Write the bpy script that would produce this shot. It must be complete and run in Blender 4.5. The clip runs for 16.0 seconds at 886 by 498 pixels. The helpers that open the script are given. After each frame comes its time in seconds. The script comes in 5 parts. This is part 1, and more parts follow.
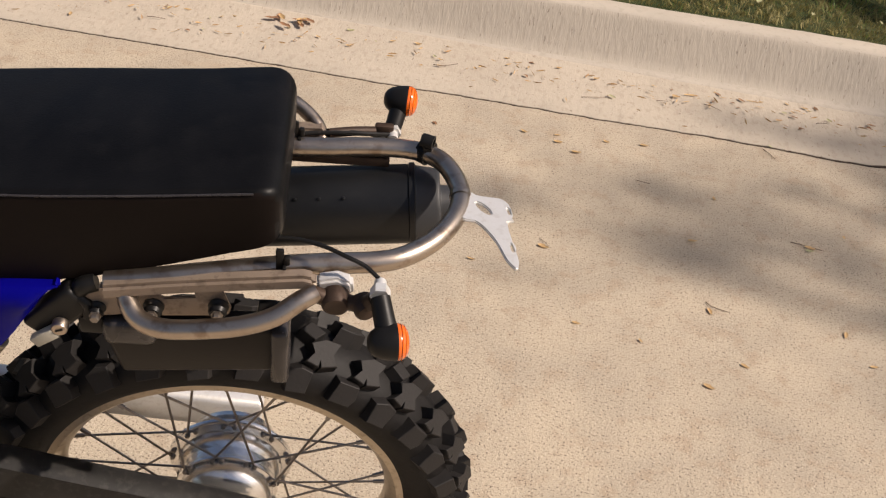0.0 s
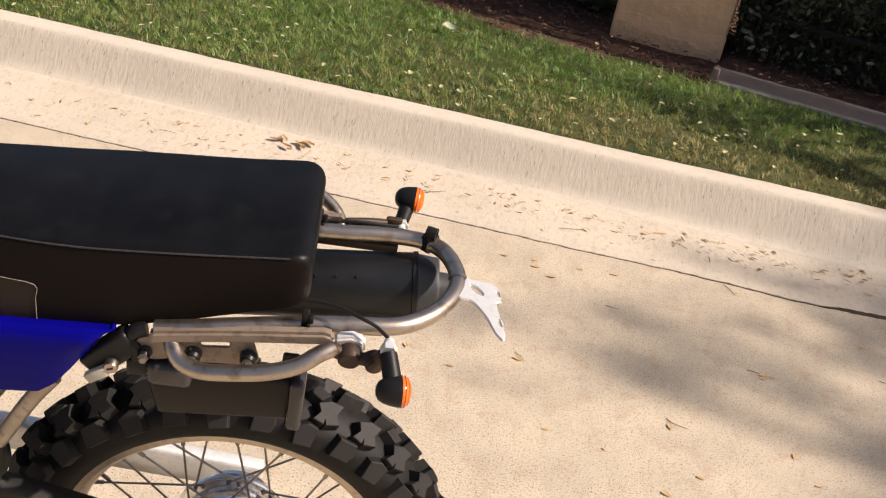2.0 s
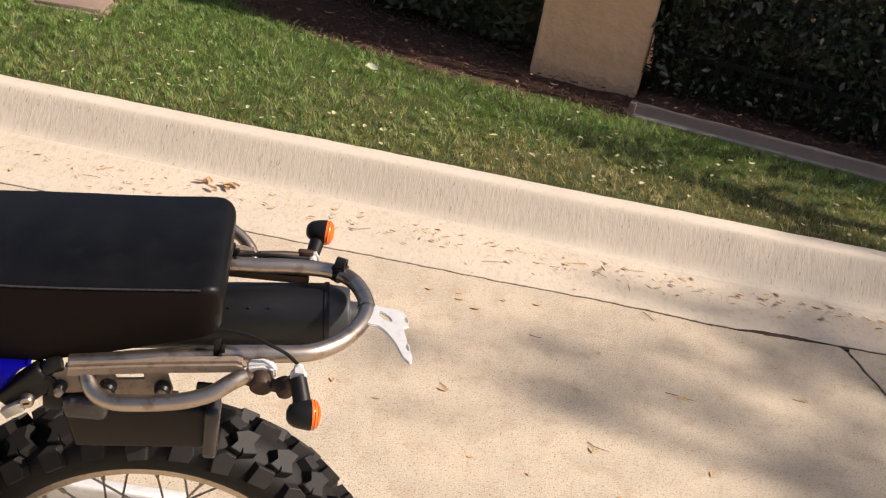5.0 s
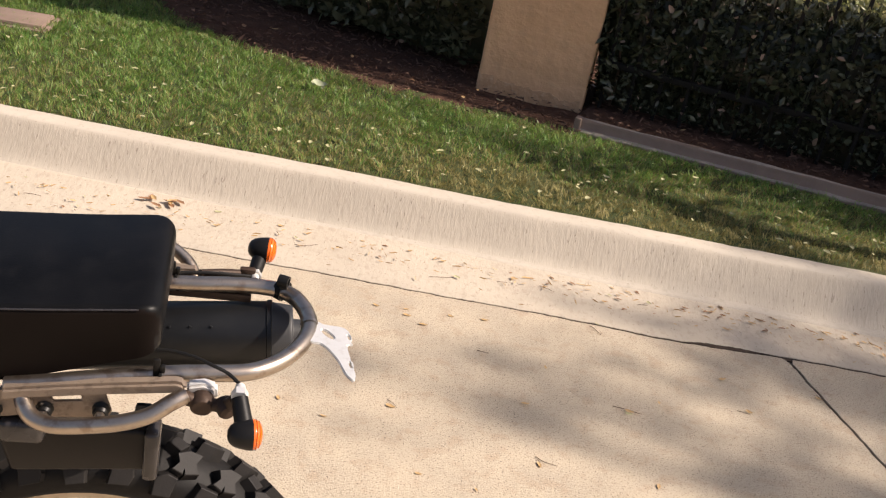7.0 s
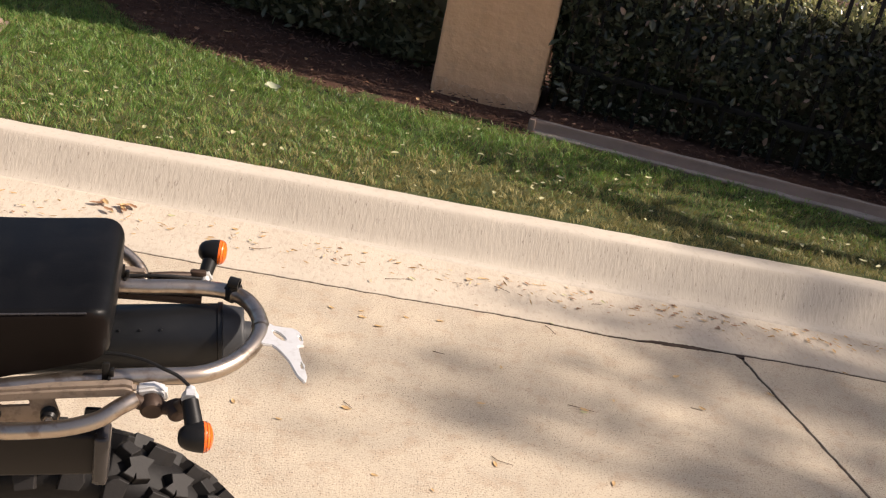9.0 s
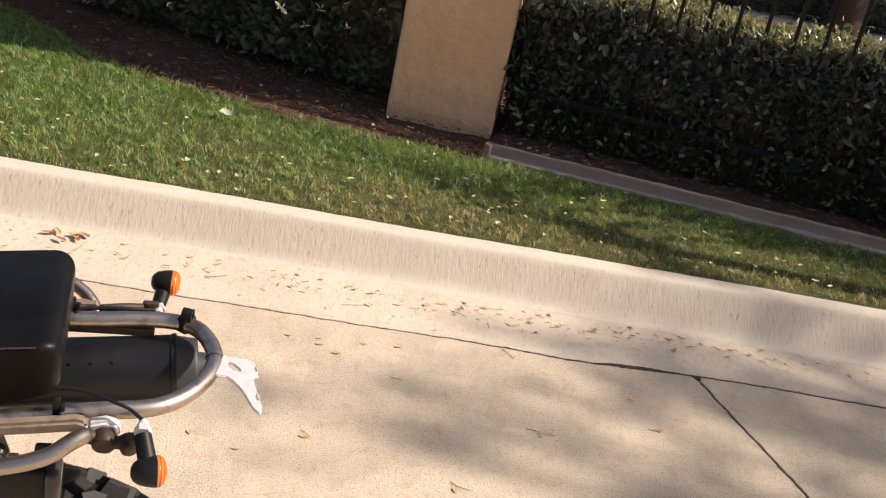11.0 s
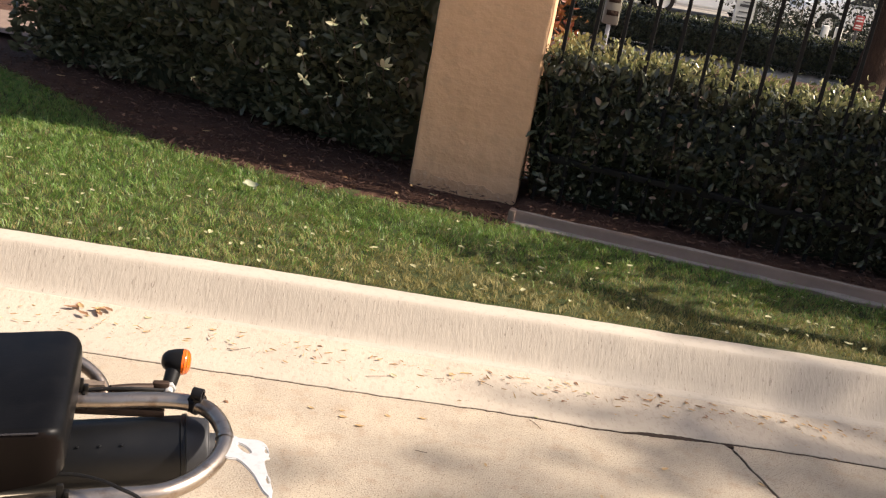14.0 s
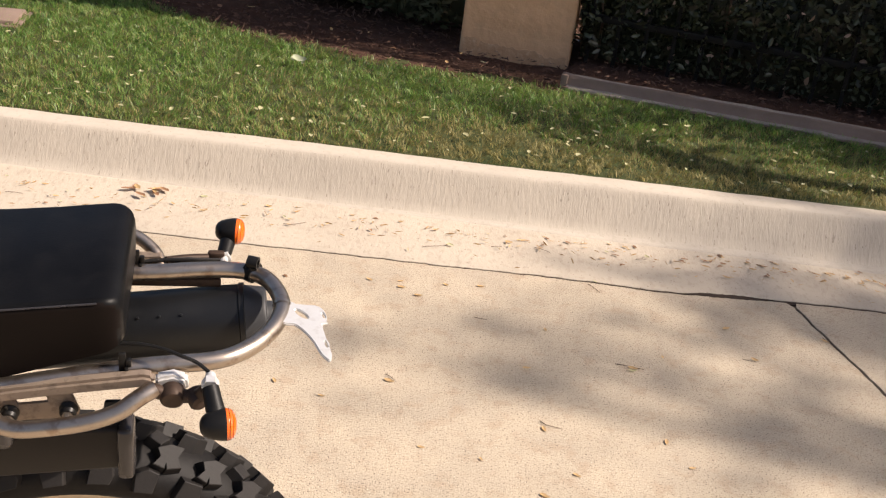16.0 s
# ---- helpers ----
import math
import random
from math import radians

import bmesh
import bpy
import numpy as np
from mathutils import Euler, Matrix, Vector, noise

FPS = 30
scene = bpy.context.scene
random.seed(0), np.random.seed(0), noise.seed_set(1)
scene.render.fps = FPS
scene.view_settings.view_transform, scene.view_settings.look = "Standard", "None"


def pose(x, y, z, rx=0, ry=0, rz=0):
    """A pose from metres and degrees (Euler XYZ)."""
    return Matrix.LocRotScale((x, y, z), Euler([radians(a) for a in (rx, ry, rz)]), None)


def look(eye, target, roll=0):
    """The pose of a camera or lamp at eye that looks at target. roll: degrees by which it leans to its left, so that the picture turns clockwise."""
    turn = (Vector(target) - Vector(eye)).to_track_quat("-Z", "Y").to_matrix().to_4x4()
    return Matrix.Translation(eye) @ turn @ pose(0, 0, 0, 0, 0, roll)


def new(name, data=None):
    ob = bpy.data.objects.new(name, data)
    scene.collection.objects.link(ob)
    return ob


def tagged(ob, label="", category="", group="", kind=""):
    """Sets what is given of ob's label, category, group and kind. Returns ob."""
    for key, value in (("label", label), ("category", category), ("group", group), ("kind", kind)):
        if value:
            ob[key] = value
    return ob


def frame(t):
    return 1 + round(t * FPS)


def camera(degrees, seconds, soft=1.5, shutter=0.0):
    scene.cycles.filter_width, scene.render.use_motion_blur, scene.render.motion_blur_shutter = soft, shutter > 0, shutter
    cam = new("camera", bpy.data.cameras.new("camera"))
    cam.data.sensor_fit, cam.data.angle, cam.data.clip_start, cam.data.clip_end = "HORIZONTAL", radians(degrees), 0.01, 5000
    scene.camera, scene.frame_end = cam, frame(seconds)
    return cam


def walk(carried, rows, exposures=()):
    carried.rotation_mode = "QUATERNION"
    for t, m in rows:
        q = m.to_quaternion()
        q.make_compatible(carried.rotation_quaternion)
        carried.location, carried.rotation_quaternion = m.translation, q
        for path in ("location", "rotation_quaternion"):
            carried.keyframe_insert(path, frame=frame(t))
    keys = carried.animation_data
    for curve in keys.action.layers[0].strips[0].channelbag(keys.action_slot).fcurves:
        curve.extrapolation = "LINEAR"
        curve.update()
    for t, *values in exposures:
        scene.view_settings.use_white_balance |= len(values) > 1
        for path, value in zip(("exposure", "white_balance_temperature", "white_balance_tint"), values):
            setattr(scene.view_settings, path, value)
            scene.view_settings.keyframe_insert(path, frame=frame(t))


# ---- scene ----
cam = camera(43.7, 16.0, soft=1.25)
PATH = [
    (0, (-0.1673, 0.5101, 1.4718), (-0.3154, 2.1331, 0.3126), 7.11),
    (0.5, (-0.2059, 0.4106, 1.5193), (-0.3534, 2.1076, 0.4713), 7.15),
    (1, (-0.2422, 0.3429, 1.5156), (-0.3198, 2.0757, 0.5200), 9.60),
    (1.5, (-0.1800, 0.3108, 1.5174), (-0.3024, 2.0707, 0.5752), 10.82),
    (2, (-0.1709, 0.2946, 1.5180), (-0.3177, 2.0538, 0.5780), 10.73),
    (2.5, (-0.1893, 0.2843, 1.5078), (-0.3265, 2.0451, 0.5693), 11.01),
    (3, (-0.1565, 0.2592, 1.5217), (-0.2942, 2.0250, 0.5928), 10.37),
    (3.5, (-0.1396, 0.2451, 1.5327), (-0.2608, 2.0204, 0.6195), 10.28),
    (4, (-0.1348, 0.2427, 1.5363), (-0.2331, 2.0283, 0.6406), 10.48),
    (4.5, (-0.1294, 0.2391, 1.5387), (-0.2054, 2.0353, 0.6623), 10.45),
    (7, (-0.1167, 0.2443, 1.5400), (-0.0850, 2.0691, 0.7220), 11.08),
    (7.5, (-0.1145, 0.2442, 1.5408), (-0.0737, 2.0692, 0.7236), 11.08),
    (8, (-0.1119, 0.2415, 1.5408), (-0.0640, 2.0672, 0.7254), 11.02),
    (8.5, (-0.1088, 0.2418, 1.5386), (-0.0382, 2.0696, 0.7298), 11.18),
    (9, (-0.1061, 0.2372, 1.5419), (-0.0012, 2.0669, 0.7413), 11.43),
    (11.5, (-0.1006, 0.2418, 1.5479), (0.0718, 2.0959, 0.8181), 11.45),
    (12, (-0.0971, 0.2463, 1.5455), (0.0600, 2.1091, 0.8347), 11.11),
    (12.5, (-0.0927, 0.2539, 1.5438), (0.0483, 2.1250, 0.8514), 10.79),
    (13, (-0.0884, 0.2601, 1.5441), (0.0369, 2.1389, 0.8700), 10.48),
    (13.5, (-0.0873, 0.2650, 1.5410), (0.0254, 2.1521, 0.8880), 10.24),
    (14, (-0.0826, 0.2777, 1.5477), (0.0181, 2.1669, 0.8989), 9.78),
    (14.5, (-0.0649, 0.2971, 1.5419), (0.0150, 2.1785, 0.8682), 8.65),
    (15, (-0.0534, 0.3057, 1.5309), (0.0053, 2.1640, 0.7937), 7.49),
    (15.5, (-0.0577, 0.2994, 1.5246), (-0.0160, 2.1244, 0.7075), 6.91),
    (16, (-0.0755, 0.2976, 1.5199), (-0.0444, 2.0983, 0.6501), 6.87),
]
walk(cam, [(t, look(eye, target, roll)) for t, eye, target, roll in PATH],
     exposures=[(0.0, 0.58, 6450, 14), (0.5, 0.92, 6450, 14), (1.0, 1.02, 6450, 14), (9.0, 1.06, 6450, 14), (12.0, 1.2, 6500, 14), (13.5, 1.27, 6500, 13), (14.5, 1.2, 6500, 13), (16.0, 1.07, 6450, 14)])

# ---- world and light ----
SUN_AZ, SUN_EL = 93.0, 42.0          # degrees clockwise from +y, degrees up
world = bpy.data.worlds.new("sky_world")
scene.world = world
world.use_nodes = True
wn = world.node_tree
sky = wn.nodes.new("ShaderNodeTexSky")
sky.sky_type, sky.sun_disc = "NISHITA", False
sky.dust_density, sky.ozone_density, sky.air_density = 3.5, 0.6, 0.9
sky.sun_elevation, sky.sun_rotation = radians(SUN_EL), radians(SUN_AZ)
wn.links.new(sky.outputs[0], wn.nodes["Background"].inputs[0])
wn.nodes["Background"].inputs[1].default_value = 0.062
sun = new("sun", bpy.data.lights.new("sun", "SUN"))
sun.data.energy, sun.data.angle, sun.data.color = 3.8, radians(0.53), (1.0, 0.88, 0.74)
az, el = radians(SUN_AZ), radians(SUN_EL)
to_sun = Vector((math.sin(az) * math.cos(el), math.cos(az) * math.cos(el), math.sin(el)))
sun.matrix_world = look(to_sun * 40, (0, 0, 0))


# ---- materials ----
def material(name, base, rough=0.6, metal=0.0, vary=None, scale=6.0, amount=0.5, fine=None, fine_scale=120.0, fine_amount=0.3,
             bump=0.0, bump_scale=200.0, bump_depth=0.002, stretch=(1, 1, 1), coat=0.0, spec=0.5, speck=None, speck_scale=300.0, speck_amount=0.8, speck_at=0.66, speck_2=None, per=None, per_amount=0.5, rough_vary=0.12):
    """A principled surface: a base colour that drifts to `vary` in broad patches and to `fine` in small ones, with bump."""
    m = bpy.data.materials.new(name)
    m.use_nodes = True
    nt = m.node_tree
    p = nt.nodes["Principled BSDF"]
    tc = nt.nodes.new("ShaderNodeTexCoord")
    mp = nt.nodes.new("ShaderNodeMapping")
    mp.inputs["Scale"].default_value = stretch
    nt.links.new(tc.outputs["Object"], mp.inputs["Vector"])

    def noise_of(s, detail=5.0, r=0.6):
        n = nt.nodes.new("ShaderNodeTexNoise")
        n.inputs["Scale"].default_value, n.inputs["Detail"].default_value, n.inputs["Roughness"].default_value = s, detail, r
        nt.links.new(mp.outputs[0], n.inputs["Vector"])
        return n.outputs["Fac"]

    def ramp(fac, lo, hi):
        r = nt.nodes.new("ShaderNodeMapRange")
        r.inputs["From Min"].default_value, r.inputs["From Max"].default_value = lo, hi
        nt.links.new(fac, r.inputs["Value"])
        return r.outputs["Result"]

    def mix(fac, a, b, k):
        mu = nt.nodes.new("ShaderNodeMath")
        mu.operation = "MULTIPLY"
        mu.inputs[1].default_value = k
        nt.links.new(fac, mu.inputs[0])
        x = nt.nodes.new("ShaderNodeMix")
        x.data_type = "RGBA"
        nt.links.new(mu.outputs[0], x.inputs["Factor"])
        for sock, v in ((x.inputs["A"], a), (x.inputs["B"], b)):
            if isinstance(v, tuple):
                sock.default_value = (*v, 1)
            else:
                nt.links.new(v, sock)
        return x.outputs["Result"]

    col = base
    broad = noise_of(scale)
    if vary:
        col = mix(ramp(broad, 0.35, 0.68), col, vary, amount)
    if fine:
        col = mix(ramp(noise_of(fine_scale, 3.0), 0.52, 0.66), col, fine, fine_amount)
    if speck:
        col = mix(ramp(noise_of(speck_scale, 2.0), speck_at, speck_at + 0.04), col, speck, speck_amount)
    if speck_2:
        col = mix(ramp(noise_of(speck_scale * 1.37, 2.0), speck_at + 0.02, speck_at + 0.06), col, speck_2, speck_amount * 0.7)
    if per:
        g = nt.nodes.new("ShaderNodeNewGeometry")
        col = mix(g.outputs["Random Per Island"], col, per, per_amount)
    if isinstance(col, tuple):
        p.inputs["Base Color"].default_value = (*col, 1)
    else:
        nt.links.new(col, p.inputs["Base Color"])
    rr = nt.nodes.new("ShaderNodeMapRange")
    rr.inputs["To Min"].default_value, rr.inputs["To Max"].default_value = max(0.02, rough - rough_vary), min(1.0, rough + rough_vary)
    nt.links.new(broad, rr.inputs["Value"])
    nt.links.new(rr.outputs["Result"], p.inputs["Roughness"])
    p.inputs["Metallic"].default_value = metal
    p.inputs["Specular IOR Level"].default_value = spec
    p.inputs["Coat Weight"].default_value = coat
    p.inputs["Coat Roughness"].default_value = 0.15
    if bump:
        b = nt.nodes.new("ShaderNodeBump")
        b.inputs["Strength"].default_value, b.inputs["Distance"].default_value = bump, bump_depth
        nt.links.new(noise_of(bump_scale, 4.0), b.inputs["Height"])
        nt.links.new(b.outputs[0], p.inputs["Normal"])
    return m


def leafy(name, base, other, rough=0.4, glow=0.35, per_amount=1.0, third=None, patch=3.0):
    """Foliage: each leaf its own tone, with light passing through."""
    m = material(name, base, rough, per=other, per_amount=per_amount, scale=patch, vary=third, amount=0.6)
    nt = m.node_tree
    p, out = nt.nodes["Principled BSDF"], nt.nodes["Material Output"]
    t = nt.nodes.new("ShaderNodeBsdfTranslucent")
    mixer = nt.nodes.new("ShaderNodeMixShader")
    mixer.inputs[0].default_value = glow
    if p.inputs["Base Color"].is_linked:
        nt.links.new(p.inputs["Base Color"].links[0].from_socket, t.inputs["Color"])
    nt.links.new(p.outputs[0], mixer.inputs[1])
    nt.links.new(t.outputs[0], mixer.inputs[2])
    nt.links.new(mixer.outputs[0], out.inputs["Surface"])
    return m


M = {}
M["road"] = material("road_concrete", (0.475, 0.397, 0.293), 0.85, vary=(0.335, 0.286, 0.222), scale=4.2, amount=0.65, fine=(0.36, 0.27, 0.185), fine_scale=17, fine_amount=0.5, speck=(0.12, 0.088, 0.065), speck_scale=215, speck_at=0.59, speck_amount=0.8, speck_2=(0.66, 0.57, 0.46), bump=0.9, bump_scale=160, bump_depth=0.0026, spec=0.25)
M["gutter"] = material("gutter_concrete", (0.475, 0.41, 0.325), 0.85, vary=(0.39, 0.335, 0.265), scale=2.0, amount=0.6, fine=(0.34, 0.275, 0.21), fine_scale=34, fine_amount=0.45, speck=(0.17, 0.13, 0.10), speck_scale=70, speck_at=0.66, speck_amount=0.55, bump=0.6, bump_scale=60, bump_depth=0.003, stretch=(1.6, 0.8, 0.8), spec=0.25)
M["kerb"] = material("kerb_concrete", (0.50, 0.44, 0.36), 0.88, vary=(0.42, 0.37, 0.305), scale=3.0, amount=0.6, fine=(0.36, 0.31, 0.25), fine_scale=40, fine_amount=0.35, speck=(0.22, 0.18, 0.14), speck_scale=120, speck_at=0.68, speck_amount=0.5, bump=0.4, bump_scale=90, bump_depth=0.002, spec=0.2)
M["kerb_face"] = material("kerb_face_concrete", (0.485, 0.425, 0.345), 0.9, vary=(0.41, 0.36, 0.295), scale=1.4, amount=0.7, fine=(0.35, 0.30, 0.24), fine_scale=40, fine_amount=0.38, speck=(0.19, 0.155, 0.125), speck_scale=70, speck_at=0.66, speck_amount=0.6, bump=0.6, bump_scale=52, bump_depth=0.0034, stretch=(2.0, 0.5, 0.42), spec=0.15)
M["edging"] = material("edging_concrete", (0.24, 0.172, 0.135), 0.9, vary=(0.165, 0.118, 0.092), scale=5, amount=0.7, fine=(0.22, 0.175, 0.145), fine_scale=70, fine_amount=0.35, bump=0.5, bump_scale=150, bump_depth=0.003, spec=0.25)
# Paler edging concrete: sunlight on the lip and top edge put into the colour.
M["edging_lit"] = material("edging_lit", (0.33, 0.28, 0.235), 0.9, vary=(0.22, 0.185, 0.155), scale=7, amount=0.7, fine=(0.16, 0.13, 0.11), fine_scale=60, fine_amount=0.4, bump=0.5, bump_scale=150, bump_depth=0.003, spec=0.2)
M["stucco"] = material("stucco", (0.72, 0.445, 0.255), 0.92, vary=(0.60, 0.36, 0.20), scale=3.5, amount=0.6, fine=(0.53, 0.335, 0.20), fine_scale=16, fine_amount=0.35, bump=0.9, bump_scale=13, bump_depth=0.014, stretch=(1, 1, 1.2), spec=0.15)
M["stucco_worn"] = material("worn_stucco_foot", (0.60, 0.37, 0.215), 0.95, vary=(0.48, 0.28, 0.15), scale=14, amount=0.7, fine=(0.66, 0.46, 0.31), fine_scale=40, fine_amount=0.5, bump=1.0, bump_scale=40, bump_depth=0.008, spec=0.15)
M["dirt"] = material("dirt", (0.055, 0.04, 0.028), 0.95, vary=(0.1, 0.075, 0.05), scale=9, bump=0.5, bump_scale=60, bump_depth=0.01, spec=0.2)
M["tar"] = material("joint_tar", (0.036, 0.024, 0.017), 0.85, vary=(0.085, 0.058, 0.042), scale=30, bump=0.6, bump_scale=90, bump_depth=0.004, spec=0.2)
M["soil_lawn"] = material("lawn_soil", (0.030, 0.045, 0.014), 0.95, vary=(0.085, 0.08, 0.032), scale=5, amount=0.7, bump=0.6, bump_scale=80, bump_depth=0.01, spec=0.2)
M["mulch"] = material("mulch_bed", (0.055, 0.027, 0.018), 0.95, vary=(0.11, 0.06, 0.04), scale=14, amount=0.7, bump=0.8, bump_scale=70, bump_depth=0.012, spec=0.2)
M["chips"] = material("mulch_chips", (0.058, 0.030, 0.021), 0.7, per=(0.27, 0.155, 0.105), per_amount=0.5, spec=0.25)
M["grass"] = leafy("grass_blade", (0.066, 0.195, 0.030), (0.27, 0.375, 0.085), rough=0.40, glow=0.4, per_amount=0.8, third=(0.15, 0.19, 0.045), patch=7.0)
M["straw"] = leafy("dry_blade", (0.36, 0.29, 0.11), (0.20, 0.19, 0.06), rough=0.6, glow=0.25)
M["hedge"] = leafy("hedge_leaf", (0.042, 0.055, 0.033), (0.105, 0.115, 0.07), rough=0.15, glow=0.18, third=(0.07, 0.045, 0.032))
# Top leaves lighter than the hedge: sunlight put into their colour.
M["hedge_lit_top"] = leafy("hedge_lit_top_leaf", (0.36, 0.33, 0.15), (0.15, 0.17, 0.06), rough=0.16, glow=0.25)
M["withered"] = leafy("withered_leaf", (0.36, 0.25, 0.18), (0.22, 0.15, 0.11), rough=0.4, glow=0.12)
M["photinia"] = leafy("shrub_leaf", (0.072, 0.088, 0.048), (0.21, 0.20, 0.115), rough=0.13, glow=0.22, third=(0.11, 0.062, 0.042))
# Young pink-green leaves, lightened in colour to imitate sun glints.
M["lit_new_leaf"] = leafy("lit_young_leaf", (0.46, 0.52, 0.30), (0.46, 0.29, 0.20), rough=0.2, glow=0.3, per_amount=0.7)
# Near-black far foliage: the low hedge's shade is put into the leaf colour.
M["shaded_far_leaf"] = leafy("shaded_far_leaf", (0.011, 0.017, 0.008), (0.027, 0.032, 0.014), rough=0.5, glow=0.12)
M["tree_leaf"] = leafy("tree_leaf", (0.05, 0.09, 0.025), (0.11, 0.14, 0.04), rough=0.45, glow=0.3)
M["bark"] = material("bark", (0.058, 0.033, 0.021), 0.95, vary=(0.028, 0.017, 0.012), scale=8, amount=0.8, bump=1.0, bump_scale=18, bump_depth=0.03, stretch=(3, 3, 0.6), spec=0.2)
M["twig"] = material("twig", (0.12, 0.075, 0.045), 0.9, vary=(0.06, 0.04, 0.03), scale=40)
M["dry_leaf"] = leafy("dry_leaf_tan", (0.55, 0.37, 0.17), (0.38, 0.23, 0.105), rough=0.6, glow=0.15)
M["brown_leaf"] = leafy("dry_leaf_brown", (0.34, 0.18, 0.09), (0.21, 0.11, 0.06), rough=0.55, glow=0.1)
M["pale_leaf"] = leafy("dry_leaf_pale", (0.50, 0.46, 0.27), (0.36, 0.36, 0.18), rough=0.55, glow=0.2)
M["big_leaf"] = leafy("large_leaf", (0.33, 0.36, 0.22), (0.50, 0.50, 0.36), rough=0.5, glow=0.2)
M["iron"] = material("black_iron", (0.008, 0.0075, 0.007), 0.6, vary=(0.016, 0.013, 0.011), scale=20, amount=0.6, spec=0.2)
M["rail_steel"] = material("bare_steel_tube", (0.48, 0.405, 0.335), 0.31, 0.95, vary=(0.35, 0.29, 0.235), scale=26, amount=0.7, fine=(0.17, 0.105, 0.065), fine_scale=48, fine_amount=0.5, bump=0.15, bump_scale=200, bump_depth=0.001, rough_vary=0.08)
M["frame_paint"] = material("frame_paint", (0.40, 0.35, 0.29), 0.42, 0.65, vary=(0.30, 0.25, 0.19), scale=22, amount=0.7, fine=(0.16, 0.1, 0.06), fine_scale=90, fine_amount=0.5, bump=0.2, bump_scale=200, bump_depth=0.001)
M["bright_alloy"] = material("bright_alloy", (0.70, 0.69, 0.67), 0.38, 0.45, vary=(0.60, 0.58, 0.55), scale=40, amount=0.5, fine=(0.48, 0.44, 0.39), fine_scale=120, fine_amount=0.3, bump=0.15, bump_scale=300, bump_depth=0.001)
M["polished"] = material("polished_alloy", (0.88, 0.865, 0.84), 0.24, 0.9, vary=(0.78, 0.76, 0.73), scale=30, amount=0.4, fine=(0.55, 0.50, 0.44), fine_scale=80, fine_amount=0.25, rough_vary=0.06)
M["rail_tan"] = material("tan_frame_paint", (0.25, 0.195, 0.148), 0.5, 0.25, vary=(0.165, 0.125, 0.095), scale=22, amount=0.7, fine=(0.08, 0.055, 0.04), fine_scale=90, fine_amount=0.5, bump=0.2, bump_scale=200, bump_depth=0.001)
M["rusty"] = material("rusty_steel", (0.038, 0.025, 0.018), 0.55, 0.3, vary=(0.075, 0.045, 0.03), scale=60, amount=0.7, bump=0.3, bump_scale=220, bump_depth=0.001, spec=0.3)
M["rim"] = material("rim_alloy", (0.52, 0.44, 0.33), 0.42, 0.75, vary=(0.40, 0.33, 0.25), scale=18, amount=0.6, fine=(0.22, 0.17, 0.12), fine_scale=90, fine_amount=0.4)
M["spoke"] = material("spoke_steel", (0.30, 0.27, 0.24), 0.4, 0.9, vary=(0.15, 0.12, 0.1), scale=60, amount=0.7)
M["vinyl"] = material("seat_vinyl", (0.0034, 0.0034, 0.0037), 0.40, vary=(0.0068, 0.0066, 0.0069), scale=11, amount=0.8, fine=(0.0105, 0.010, 0.010), fine_scale=26, fine_amount=0.3, bump=0.3, bump_scale=420, bump_depth=0.0007, spec=0.12)
M["vinyl_side"] = material("seat_side_vinyl", (0.0062, 0.0042, 0.0036), 0.5, vary=(0.0085, 0.0058, 0.0048), scale=7, amount=0.8, bump=0.2, bump_scale=420, bump_depth=0.0006, spec=0.08)
M["plastic"] = material("black_plastic", (0.007, 0.0066, 0.0062), 0.42, vary=(0.012, 0.011, 0.010), scale=25, amount=0.6, bump=0.1, bump_scale=300, bump_depth=0.0006, spec=0.25)
M["guard_plastic"] = material("scuffed_black_plastic", (0.022, 0.021, 0.020), 0.5, vary=(0.05, 0.045, 0.04), scale=30, amount=0.7, fine=(0.12, 0.11, 0.095), fine_scale=110, fine_amount=0.25)
M["grey_plastic"] = material("dark_grey_plastic", (0.0085, 0.0064, 0.0054), 0.38, vary=(0.013, 0.010, 0.0085), scale=14, amount=0.7, bump=0.15, bump_scale=350, bump_depth=0.0008, spec=0.22)
# Paler, glossier grey: sunlit edges and the seat crease highlight put into the colour.
M["lit_plastic"] = material("lit_grey_plastic", (0.030, 0.026, 0.025), 0.27, vary=(0.045, 0.040, 0.038), scale=22, amount=0.6, bump=0.15, bump_scale=350, bump_depth=0.0008, spec=0.5)
M["muffler"] = material("muffler_black", (0.0038, 0.0042, 0.0050), 0.46, vary=(0.0065, 0.007, 0.008), scale=16, amount=0.6, fine=(0.012, 0.012, 0.012), fine_scale=60, fine_amount=0.2, bump=0.12, bump_scale=300, bump_depth=0.0006, spec=0.42)
M["muffler_cap"] = material("muffler_cap_grey", (0.034, 0.035, 0.038), 0.5, vary=(0.024, 0.025, 0.0275), scale=30, amount=0.6, spec=0.4)
# Carcass darker than the knobs, so groove shade is partly in the colour.
M["rubber"] = material("tyre_rubber", (0.0065, 0.0058, 0.0055), 0.6, vary=(0.012, 0.0105, 0.0098), scale=16, amount=0.7, fine=(0.025, 0.022, 0.02), fine_scale=80, fine_amount=0.2, bump=0.3, bump_scale=180, bump_depth=0.001, spec=0.2)
# Knobs paler for dust and wear, and for sunlight put into the colour.
M["tread"] = material("worn_lit_tread_rubber", (0.013, 0.0118, 0.0113), 0.62, vary=(0.027, 0.0235, 0.0215), scale=30, amount=0.6, fine=(0.012, 0.0105, 0.01), fine_scale=110, fine_amount=0.4, bump=0.35, bump_scale=260, bump_depth=0.001, spec=0.25)
